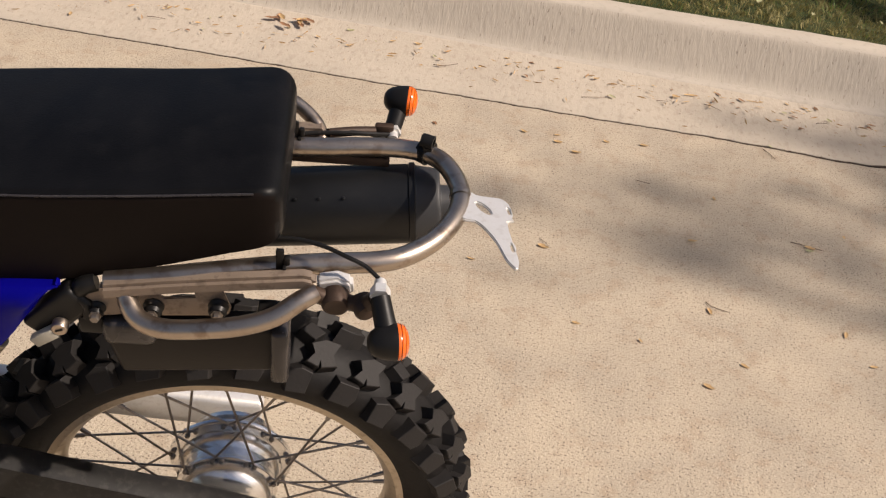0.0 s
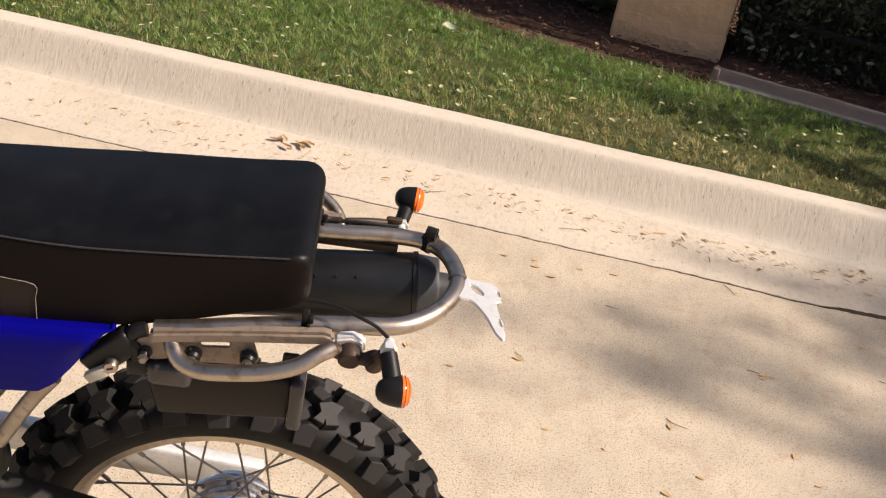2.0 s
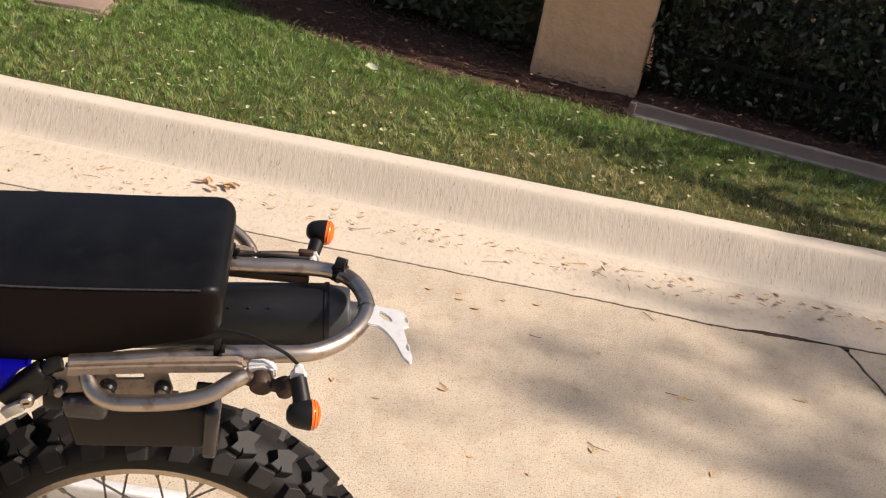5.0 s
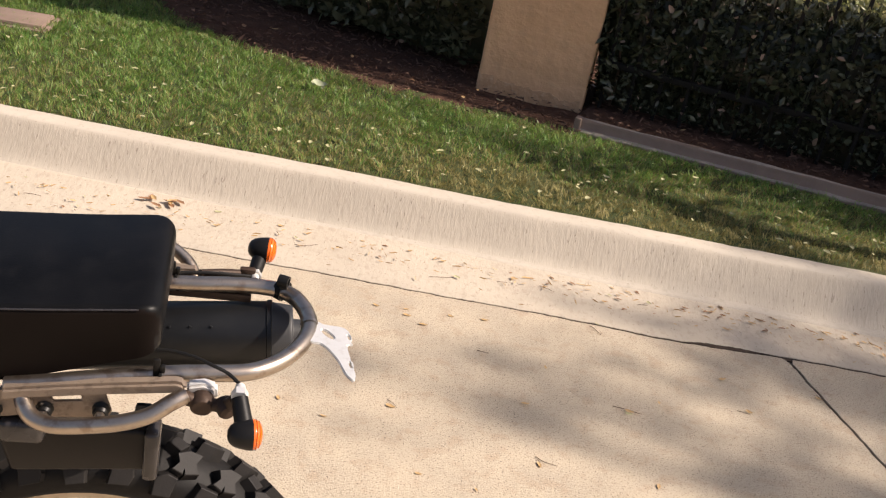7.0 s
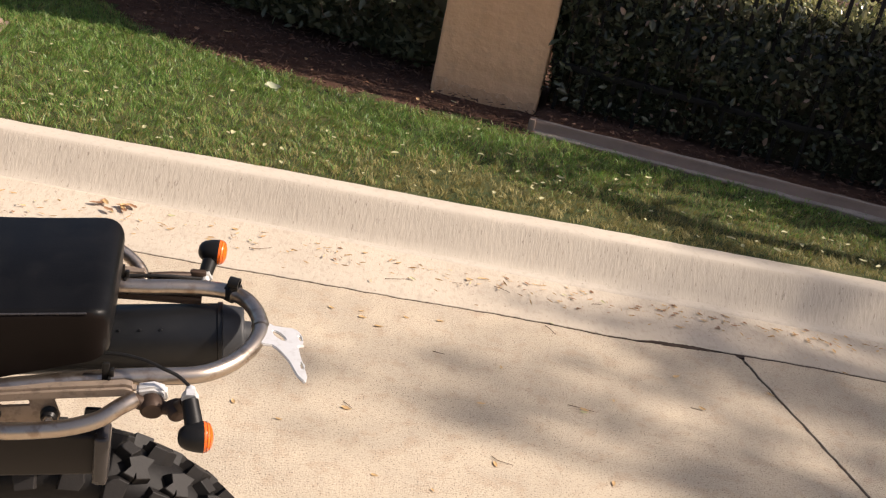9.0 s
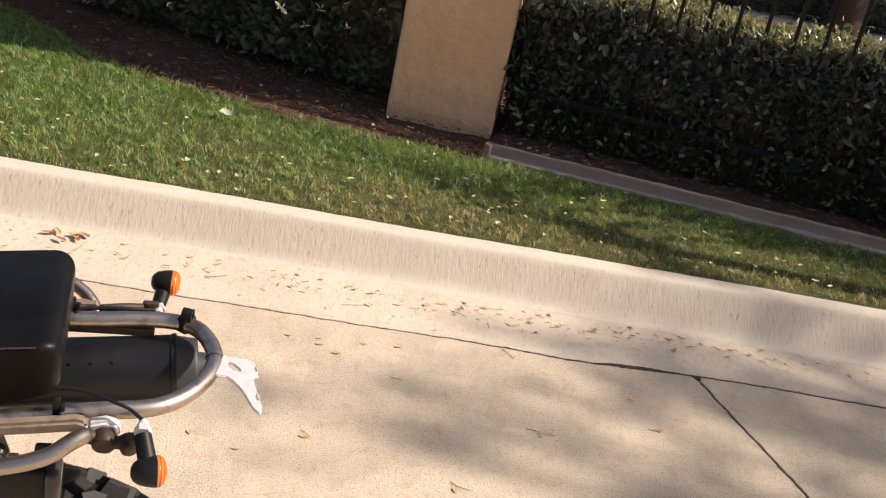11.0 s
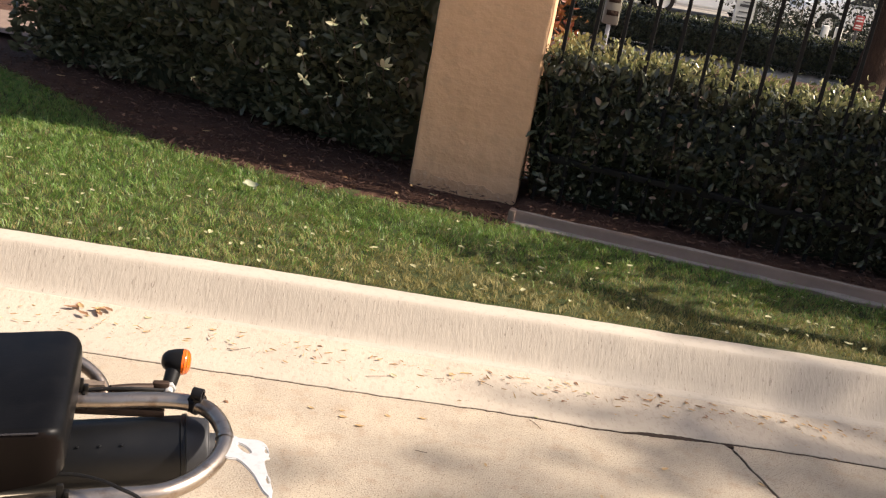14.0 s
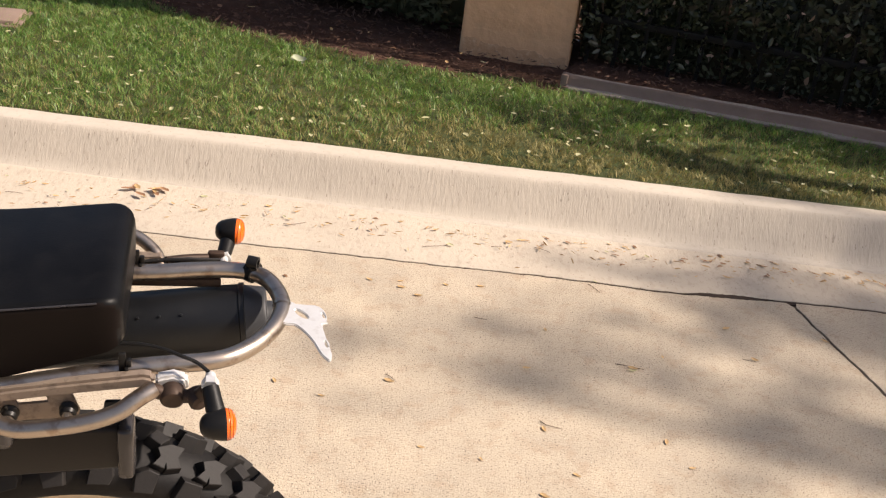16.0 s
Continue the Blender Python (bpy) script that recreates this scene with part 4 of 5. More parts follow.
slot = [(-0.030, 0.7955), (0.002, 0.7995), (0.0015, 0.8065), (-0.002, 0.807), (-0.033, 0.8035)]
bracket = part("mount_plate", plate(out, 0.004, Matrix.Translation((0, -0.112, 0)) @ rail_m, bevel=0.001, holes=[slot]), "rail_tan", bike, "slotted grey-tan mounting plate")
for u0, w0, r0 in ((-0.094, 0.779, 0.0075), (-0.039, 0.785, 0.0095), (0.0245, 0.790, 0.0095)):
    m = Matrix.Translation((u0, -0.114, w0))
    part("grommet", lathe([(0.004, 0.0), (r0, 0.0), (r0 + 0.001, -0.004), (r0 - 0.003, -0.007), (r0 - 0.003, -0.009), (r0, -0.011), (r0 - 0.002, -0.015), (0.003, -0.015)], 20, "Y", m=m), "plastic", bracket, "black rubber grommet")
    part("bolt", lathe([(0.0, -0.021), (0.004, -0.021), (0.0048, -0.020), (0.0048, -0.016), (0.0062, -0.0158), (0.0062, -0.0145), (0.0, -0.0145)], 6, "Y", m=m), "spoke", bracket)

NEAR_GRAB = [(-0.066, -0.112, 0.806), (-0.060, -0.128, 0.798), (-0.048, -0.142, 0.791), (-0.025, -0.151, 0.790), (0.01, -0.156, 0.797), (0.05, -0.156, 0.805), (0.082, -0.150, 0.814), (0.104, -0.139, 0.825), (0.121, -0.129, 0.830)]
part("grab_handle", tube(NEAR_GRAB, 0.0100, 16, 8), "rail_steel", bike, "bent bare steel grab handle")
part("grab_handle", tube([(-0.07, 0.118, 0.83), (-0.05, 0.142, 0.842), (-0.02, 0.156, 0.852), (0.034, 0.159, 0.854), (0.068, 0.155, 0.852), (0.092, 0.143, 0.844), (0.108, 0.127, 0.834), (0.114, 0.108, 0.822)], 0.0086, 14, 8), "rail_steel", bike, "bent bare steel grab handle")

# tail bracket
out = [(0.260, -0.019), (0.270, -0.0235), (0.279, -0.0235), (0.2855, -0.029), (0.291, -0.037), (0.2965, -0.046), (0.3012, -0.056), (0.305, -0.068), (0.309, -0.079), (0.314, -0.086), (0.3175, -0.0905), (0.3205, -0.0885), (0.322, -0.078), (0.320, -0.064), (0.317, -0.048), (0.3145, -0.032), (0.3135, -0.0205),
       (0.3175, -0.0185), (0.322, -0.0175), (0.319, -0.0125), (0.3205, -0.008), (0.3195, 0.002), (0.3165, 0.0105), (0.3125, 0.0155), (0.306, 0.0180), (0.294, 0.0180), (0.283, 0.0190), (0.2765, 0.0235), (0.271, 0.030), (0.262, 0.031)]
holes = [ellipse(0.289, -0.002, 0.0042, 0.0115, 0.72), ellipse(0.3165, -0.059, 0.0022, 0.0062, 0.12), ellipse(0.3165, -0.003, 0.0018, 0.0055, 0.2, 10)]
tilt = Matrix.Translation((0.268, 0, 0.838)) @ Matrix.Rotation(radians(3), 4, "Y") @ Matrix.Translation((-0.268, 0, 0))
part("tail_bracket", plate(out, 0.004, tilt, bevel=0.0012, holes=holes), "bright_alloy", bike, "bright alloy lamp bracket")

# clip on the hoop
bm = lathe([(0.0105, -0.006), (0.0145, -0.006), (0.0145, 0.006), (0.0105, 0.006)], 20, "X", closed=True)
bm.transform(Matrix.Translation((0.229, 0.094, 0.836)) @ Matrix.Rotation(radians(-38), 4, "Z"))
lathe([(0.0052, -0.007), (0.0085, -0.007), (0.0085, 0.007), (0.0052, 0.007)], 18, "X", bm=bm, closed=True, m=Matrix.Translation((0.230, 0.089, 0.8535)) @ Matrix.Rotation(radians(-20), 4, "Z"))
block((0.011, 0.009, 0.012), (0.230, 0.087, 0.845), bevel=0.0015, bm=bm)
part("cable_clip", bm, "plastic", bike, "black plastic cable clip")


# turn signals
def signal(side, root, centre):
    """A bullet lamp on a short stalk that stands out sideways."""
    ob = part("turn_signal", tube([root, Vector(root).lerp(Vector(centre), 0.5), centre], 0.0098, 16, 4, taper=0.0112), "plastic", bike, "black bullet turn signal")
    c = Matrix.Translation(centre) @ Matrix.Rotation(radians(-6 * side), 4, "Z")
    prof = [(0.0, -0.0205), (0.006, -0.0198), (0.0105, -0.0172), (0.0138, -0.0125), (0.0160, -0.006), (0.0174, 0.001), (0.0180, 0.0055), (0.0180, 0.0075), (0.0, 0.0075)]
    part("housing", lathe(prof, 32, "X", m=c), "plastic", ob)
    prof = [(0.0180, 0.0077), (0.0178, 0.0095), (0.0165, 0.0135), (0.0125, 0.0172), (0.006, 0.0192), (0.0, 0.0196)]
    bm = lathe(prof, 32, "X", m=c)
    for x0, r1 in ((0.0115, 0.0176), (0.0150, 0.0152)):
        lathe([(r1 - 0.0008, x0 - 0.0008), (r1 + 0.0005, x0), (r1 - 0.0008, x0 + 0.0008)], 32, "X", bm=bm, m=c)
    part("lens", bm, "amber", ob, "orange plastic lens")
    for r, y0, y1, mt in ((0.0098, 0.0, 0.011, "bright_alloy"), (0.006, 0.011, 0.021, "bright_alloy")):
        bm = lathe([(0.0, y0), (r, y0), (r, y1), (0.0, y1)], 6 if y0 == 0.0 else 12, "Y", m=Matrix.Translation(root) @ Matrix.Scale(-side, 4, (0, 1, 0)))
        part("stalk_nut", bm, mt, ob, "silver nut")
    return ob


signal(-1, (0.1815, -0.154, 0.853), (0.1915, -0.190, 0.8310))
signal(1, (0.193, 0.152, 0.821), (0.2010, 0.178, 0.8430))
bm = tube([(0.116, -0.130, 0.829), (0.130, -0.130, 0.824), (0.147, -0.131, 0.822), (0.158, -0.136, 0.824), (0.170, -0.142, 0.832), (0.178, -0.148, 0.845)], 0.0085, 12, 5)
lathe([(0.0, -0.012), (0.0105, -0.012), (0.0135, -0.009), (0.0145, 0.0), (0.0135, 0.010), (0.0, 0.010)], 20, "Y", bm=bm, m=Matrix.Translation((0.140, -0.130, 0.8225)))
lathe([(0.0, -0.011), (0.009, -0.011), (0.0115, -0.007), (0.0115, 0.008), (0.0, 0.008)], 18, "Y", bm=bm, m=Matrix.Translation((0.167, -0.140, 0.826)) @ Matrix.Rotation(radians(20), 4, "Z"))
for q in bm.verts:
    q.co += Vector((noise.noise(q.co * 90), noise.noise(q.co * 90 + Vector((3, 0, 0))), noise.noise(q.co * 90 + Vector((0, 5, 0))))) * 0.0009
part("signal_bracket", bm, "rusty", bike, "dark rusty signal bracket")
part("gusset", plate([(0.120, 0.838), (0.122, 0.824), (0.128, 0.8175), (0.150, 0.819), (0.157, 0.826), (0.155, 0.838), (0.14, 0.843)], 0.016, Matrix.Translation((0, -0.108, 0)) @ rail_m, bevel=0.003), "bright_alloy", bike, "bare metal gusset")
bm = tube([(0.12, 0.118, 0.834), (0.148, 0.130, 0.830), (0.172, 0.138, 0.826)], 0.0055, 12, 4)
block((0.022, 0.010, 0.018), (0.183, 0.143, 0.824), bevel=0.003, bm=bm)
part("signal_bracket", bm, "rusty", bike, "dark rusty signal bracket")
part("wire", tube([(0.06, -0.095, 0.866), (0.095, -0.096, 0.868), (0.125, -0.104, 0.868), (0.150, -0.116, 0.866), (0.166, -0.122, 0.862), (0.180, -0.133, 0.857)], 0.0022, 8, 8), "plastic", bike, "thin black wire")
bm = tube([(0.06, 0.100, 0.838), (0.10, 0.112, 0.837), (0.140, 0.118, 0.836), (0.165, 0.124, 0.832), (0.188, 0.136, 0.824)], 0.0026, 8, 8)
tube([(0.06, 0.104, 0.836), (0.095, 0.119, 0.835), (0.135, 0.124, 0.834), (0.160, 0.127, 0.830), (0.184, 0.131, 0.822)], 0.002, 8, 8, bm=bm)
part("wire", bm, "plastic", bike, "taped black wires")

# muffler
mm = Matrix.Translation((0.2205, 0.082, 0.7685)) @ Matrix.Rotation(radians(-6.5), 4, "Y")
muf = part("muffler", lathe([(0.0, -0.62), (0.030, -0.62), (0.045, -0.55), (0.0458, -0.5), (0.0458, -0.004), (0.0475, -0.003), (0.0475, 0.003), (0.0445, 0.004)], 48, "X", m=mm), "muffler", bike, "satin black muffler")
part("end_cap", lathe([(0.0450, 0.002), (0.0444, 0.0035), (0.0439, 0.006), (0.0402, 0.027), (0.0397, 0.0295), (0.0390, 0.0308), (0.0378, 0.0314), (0.0365, 0.0316), (0.024, 0.0320), (0.0215, 0.0322), (0.0208, 0.034), (0.0192, 0.049), (0.0175, 0.050), (0.0155, 0.046), (0.0155, 0.02), (0.0, 0.02)], 40, "X", m=mm), "muffler_cap", muf, "dark grey tapered end cap")
for u0 in (-0.130, -0.103, -0.076):
    bm = lathe([(0.0, 0.0483), (0.0014, 0.0481), (0.002, 0.0468), (0.002, 0.045)], 10, "Z")
    bm.transform(mm @ Matrix.Translation((u0, 0, 0)) @ Matrix.Rotation(radians(40), 4, "X"))
    part("rivet", bm, "muffler", muf)
part("hanger", block((0.13, 0.008, 0.012), (0.125, 0.094, 0.818), bevel=0.002), "rusty", bike, "rusty muffler hanger")

# tool box
bm = block((0.182, 0.040, 0.082), (-0.008, -0.101, 0.711), bevel=0.008, segments=3)
for q in bm.verts:
    if q.co.y < -0.11 and q.co.z > 0.74:
        q.co.y += 0.010
    if q.co.x > 0.06:
        q.co.x += (q.co.z - 0.718) * 0.06
    if q.co.x < -0.08 and q.co.z < 0.69:
        q.co.x += 0.016
    if q.co.z < 0.70:
        q.co.z += 0.018 * (q.co.x + 0.09) / 0.18
# front leans in towards the bottom, to keep the sun off it
for q in bm.verts:
    if q.co.y < -0.10:
        q.co.y += max(0.0, 0.745 - q.co.z) * 0.15
box = part("side_box", bm, "grey_plastic", bike, "dark grey plastic box under the grab handle")
# rim and lip in the lighter plastic, for the sun on them
bm = block((0.019, 0.038, 0.078), (0.0850, -0.105, 0.7195), bevel=0.006, segments=3)
part("end_rim", bm, "lit_plastic", box)
part("top_lip", block((0.054, 0.024, 0.034), (-0.066, -0.113, 0.747), bevel=0.009, segments=3), "lit_plastic", box)

part("rubber_stop", block((0.020, 0.022, 0.014), (0.074, -0.128, 0.798), bevel=0.003), "plastic", bike, "black rubber stop")


# side panels: a shell with a rolled top edge
def panel_top(u):
    return float(np.interp(u, (-0.62, -0.40, -0.245, -0.16, -0.130), (0.788, 0.795, 0.802, 0.806, 0.8065)))


def panel_low(u):
    return float(np.interp(u, (-0.62, -0.40, -0.255, -0.234, -0.217, -0.1997, -0.1821, -0.1646, -0.1509, -0.1375, -0.130), (0.655, 0.680, 0.695, 0.6965, 0.699, 0.7136, 0.7364, 0.7643, 0.7823, 0.799, 0.805)))


def side_panel(side):
    bm = bmesh.new()
    rows = []
    for u in (-0.62, -0.5, -0.4, -0.3, -0.255, -0.24, -0.228, -0.218, -0.209, -0.2, -0.189, -0.178, -0.166, -0.158, -0.151, -0.145, -0.139, -0.134, -0.130):
        t, b = panel_top(u), panel_low(u) + (0.05 * min(1.0, max(0.0, (-0.15 - u) / 0.06)) if side > 0 else 0)
        r = min(0.017, (t - b) * 0.5)
        pts = [(0.106, t - 0.003)] + [(0.118 + r * 0.8 * math.sin(a), t - r + r * math.cos(a)) for a in (0.0, 0.3, 0.6, 0.9, 1.2, 1.57)]
        pts += [(0.118 + r * 0.8 - 0.010 * f ** 1.5, t - r - (t - r - b) * f) for f in (0.25, 0.5, 0.75, 0.93, 1.0)]
        pts.append((0.112, b - 0.001))
        rows.append([bm.verts.new((u, side * y, z)) for y, z in pts])
    for p, q in zip(rows, rows[1:]):
        for k in range(len(p) - 1):
            bm.faces.new((p[k], p[k + 1], q[k + 1], q[k]))
    bmesh.ops.recalc_face_normals(bm, faces=bm.faces)
    bmesh.ops.solidify(bm, geom=bm.faces[:], thickness=0.003)
    part("side_panel", bm, "blue", bike, "glossy deep blue plastic side panel")


side_panel(-1)
side_panel(1)

# air box between the side panels, unseen; added to block light on the tyre
bm = block((0.30, 0.17, 0.34), (-0.53, 0.0, 0.60), bevel=0.03, segments=3)
for q in bm.verts:
    if q.co.x > -0.42:
        q.co.x -= max(0.0, 0.62 - q.co.z) * 0.35
part("unseen_air_box", bm, "plastic", bike, "unseen dull black air box added to shade the tyre")

# helmet lock
bm = block((0.036, 0.026, 0.074), (-0.134, -0.108, 0.766), bevel=0.007, turn=Matrix.Rotation(radians(45), 4, "Y"), segments=3)
tube([(-0.112, -0.108, 0.792), (-0.106, -0.110, 0.802), (-0.094, -0.108, 0.806)], 0.010, 12, 4, bm=bm)
lock = part("helmet_lock", bm, "plastic", bike, "black helmet lock")
part("lock_barrel", lathe([(0.0, -0.1315), (0.0072, -0.1315), (0.0082, -0.130), (0.0082, -0.118), (0.0, -0.118)], 24, "Y", m=Matrix.Translation((-0.131, 0, 0.758))), "rail_steel", lock, "silver key barrel")
part("key_slot", block((0.0075, 0.002, 0.0018), (-0.131, -0.1317, 0.758), turn=Matrix.Rotation(radians(-20), 4, "Y")), "plastic", lock)
part("lock_tab", block((0.028, 0.010, 0.013), (-0.147, -0.127, 0.744), bevel=0.0015, turn=Matrix.Rotation(radians(-36), 4, "Y")), "white", lock, "white plastic tab")
bm = tube([(-0.112, -0.114, 0.790), (-0.103, -0.117, 0.782), (-0.104, -0.118, 0.766)], 0.006, 10, 4)
block((0.026, 0.014, 0.024), (-0.104, -0.108, 0.748), bevel=0.004, bm=bm)
part("latch", bm, "plastic", lock)

# frame stay, swing arm, chain guard
part("frame_stay", tube([(-0.205, -0.10, 0.705), (-0.235, -0.10, 0.660), (-0.282, -0.10, 0.575), (-0.36, -0.10, 0.45)], 0.0105, 14, 6), "frame_paint", bike, "grey-tan frame tube")
part("frame_stay", tube([(-0.205, 0.10, 0.705), (-0.235, 0.10, 0.660), (-0.282, 0.10, 0.575), (-0.36, 0.10, 0.45)], 0.0105, 14, 6), "frame_paint", bike, "grey-tan frame tube")
bm = tube([(-0.29, -0.095, 0.53), (-0.285, -0.098, 0.56), (-0.30, -0.10, 0.60)], 0.020, 14, 4)
part("frame_boot", bm, "plastic", bike, "black rubber boot on the stay")
for v0, nm, mt in ((-0.112, "swing_arm", "plastic"), (0.112, "swing_arm", "bright_alloy")):
    bm = block((0.56, 0.026, 0.06), (0, 0, 0), bevel=0.008, segments=3)
    bm.transform(Matrix.Translation((-0.235, v0, 0.362)) @ Matrix.Rotation(radians(6), 4, "Y"))
    part(nm, bm, mt, bike, "black swing arm" if mt == "plastic" else "bright alloy swing arm")
part("axle", tube([(0, -0.13, AX), (0, 0.13, AX)], 0.010, 14, 1), "bright_alloy", bike)
pts = [(-0.40, 0.535), (-0.26, 0.497), (-0.13, 0.458), (-0.03, 0.430), (0.03, 0.410), (0.08, 0.39)]
bm = bmesh.new()
rows = [[bm.verts.new(q) for q in ((x, -0.110, z - 0.062), (x, -0.112, z - 0.030), (x, -0.108, z - 0.004), (x, -0.100, z), (x, -0.082, z), (x, -0.074, z - 0.005), (x, -0.072, z - 0.03))] for x, _, z in smooth_path([(a, 0, b) for a, b in pts], 6)]
for a, b in zip(rows, rows[1:]):
    for k in range(6):
        bm.faces.new((a[k], a[k + 1], b[k + 1], b[k]))
bmesh.ops.solidify(bm, geom=bm.faces[:], thickness=0.003)
part("chain_guard", bm, "guard_plastic", bike, "scuffed black plastic chain guard")
part("brake_panel", lathe([(0.0, 0.075), (0.05, 0.075), (0.058, 0.070), (0.06, 0.062), (0.0, 0.062)], 36, "Y", m=at_axle), "polished", wheel, "polished brake plate")


# ---- fallen leaves and twigs ----
def leaf_mesh(length, width, curl, seed, mat):
    """A small dry leaf: cupped across, curled along, with an uneven rim."""
    r = random.Random(seed)
    bm = bmesh.new()
    rows = []
    for i in range(7):
        t = i / 6
        w = width * math.sin(math.pi * (0.06 + 0.9 * t) ** 0.85) * (1 + r.uniform(-0.15, 0.15)) * 0.5
        a = curl * (t - 0.5)
        x, z = length * (t - 0.5) * (1 - 0.25 * abs(curl) * abs(t - 0.5)), 0.003 + length * 0.5 * curl * (t - 0.5) ** 2
        bend = r.uniform(-0.04, 0.04) * length
        rows.append([bm.verts.new((x, w * s + bend * t, z + abs(s) * w * 0.55)) for s in (-1, -0.4, 0.4, 1)])
    for p, q in zip(rows, rows[1:]):
        for k in range(3):
            bm.faces.new((p[k], p[k + 1], q[k + 1], q[k]))
    me = finish(bm, "dry_leaf", mat)
    return me


LEAF = [leaf_mesh(0.045, 0.017, 0.8, 1, "dry_leaf"), leaf_mesh(0.038, 0.013, 1.3, 2, "dry_leaf"), leaf_mesh(0.05, 0.02, 0.5, 3, "brown_leaf"), leaf_mesh(0.032, 0.015, -0.5, 4, "brown_leaf"), leaf_mesh(0.04, 0.016, 0.9, 5, "pale_leaf"), leaf_mesh(0.03, 0.018, 0.3, 6, "pale_leaf")]
WORDS = ("small tan dry leaf", "small tan dry leaf", "curled brown dry leaf", "curled brown dry leaf", "pale bleached dry leaf", "pale bleached dry leaf")


def drop_leaf(x, y, z, which, turn=None, size=1.0, where="concrete"):
    ob = tagged(new("dry_leaf", LEAF[which]), f"{WORDS[which]} lying on the {where}", "leaf", group=f"dry leaves on the {where}")
    ob.matrix_world = Matrix.Translation((x, y, z)) @ Matrix.Rotation(turn if turn is not None else rng.uniform(0, 6.28), 4, "Z") @ Matrix.Rotation(rng.uniform(-0.25, 0.25), 4, "X") @ Matrix.Scale(size, 4)
    return ob


GUTTER_LEFT = ((-0.904, 3.551), (-0.804, 3.527), (-0.822, 3.633), (-0.676, 3.630), (-0.604, 3.616), (-0.548, 3.649), (-0.522, 3.533), (-0.516, 3.491), (-0.508, 3.631), (-0.259, 3.683), (-0.196, 3.693), (-0.251, 3.615), (-0.166, 3.611), (-0.260, 3.522), (-0.050, 3.578), (0.002, 3.476), (0.191, 3.548), (-0.003, 3.201), (-0.229, 3.180), (-0.138, 3.193), (-0.473, 3.145), (-0.081, 3.115), (0.100, 3.216), (-0.415, 3.703), (-0.327, 3.618))
GUTTER_RIGHT = ((0.401, 3.655), (0.447, 3.605), (0.490, 3.502), (0.552, 3.474), (0.540, 3.569), (0.622, 3.699), (0.731, 3.649), (0.817, 3.666), (0.884, 3.545), (0.889, 3.466), (0.992, 3.548), (1.028, 3.507), (1.085, 3.611), (1.252, 3.642), (1.312, 3.571), (1.379, 3.564), (1.508, 3.622), (1.385, 3.487), (1.424, 3.488), (1.593, 3.548), (1.657, 3.533), (1.505, 3.525), (0.455, 3.332), (0.283, 2.996), (0.512, 2.842), (1.109, 3.113), (0.869, 2.960), (0.223, 2.783), (0.645, 3.555), (0.760, 3.552))
ROAD_LEAVES = ((-0.035, 2.388), (0.554, 2.514), (0.602, 2.421), (0.324, 2.345), (-0.129, 2.650), (-0.287, 2.550), (0.509, 2.828), (0.256, 2.512), (0.246, 2.258), (-0.409, 2.592), (0.819, 3.123), (-0.133, 3.155), (0.183, 3.540), (-1.641, 3.429), (-1.619, 3.589), (-1.472, 3.625), (-1.875, 3.511), (-0.796, 3.534))
for x, y in GUTTER_LEFT + GUTTER_RIGHT:
    drop_leaf(x, y, -0.001, int(rng.choice([0, 1, 4, 0, 1, 3])), rng.normal(-0.2, 0.6), rng.uniform(0.42, 0.72))
for x, y in ROAD_LEAVES:
    drop_leaf(x, y, -0.001, int(rng.choice([0, 4, 1, 0])), rng.normal(-0.4, 0.6), rng.uniform(0.36, 0.68))
for k in range(9):
    drop_leaf(-1.01 + rng.normal(0, 0.045), 3.615 + rng.normal(0, 0.016), 0.002 + 0.006 * rng.random(), 2 if k < 6 else 0, None, 0.95)
for k in range(60):
    x = rng.uniform(-2.3, 1.9)
    y = 3.61 - abs(rng.normal(0, 0.075))
    if y > JOINT_Y + 0.02:
        drop_leaf(x, y, 0.0, int(rng.choice([0, 1, 4, 0, 1, 3, 4])), None if rng.random() < 0.3 else rng.normal(0, 0.5), rng.uniform(0.22, 0.5))
for k in range(45):
    drop_leaf(rng.uniform(0.3, 1.75), 3.575 + rng.normal(0, 0.038), 0.0, int(rng.choice([2, 1, 3, 2, 0])), None if rng.random() < 0.5 else rng.normal(-0.2, 0.5), rng.uniform(0.3, 0.55))
for k in range(8):
    drop_leaf(rng.uniform(-1.9, 1.6), rng.uniform(2.2, 3.3), 0.001, int(rng.choice([0, 1, 0])), None, rng.uniform(0.3, 0.7))
for k in range(150):
    x = rng.uniform(-2.4, 2.2)
    y = 3.86 + abs(rng.normal(0, 0.42))
    if y < mulch_edge(x) - 0.05:
        drop_leaf(x, y, lawn_z(x, y) + rng.uniform(0.012, 0.03), int(rng.choice([4, 5, 5, 4, 5])), None, rng.uniform(0.4, 1.0), "lawn")
for x, y in ((0.42, 3.945), (-0.72, 4.05), (1.27, 3.86), (1.11, 3.90), (-0.13, 4.14), (0.02, 4.02)):
    drop_leaf(x, y, lawn_z(x, y) + 0.028, 5, None, 1.15, "lawn")
# one large crumpled leaf
big = thing("large_leaf", "large pale green crumpled leaf lying on the lawn", "leaf", m=Matrix.Translation((-0.68, 4.66, 0.180)) @ Matrix.Rotation(-0.5, 4, "Z"))
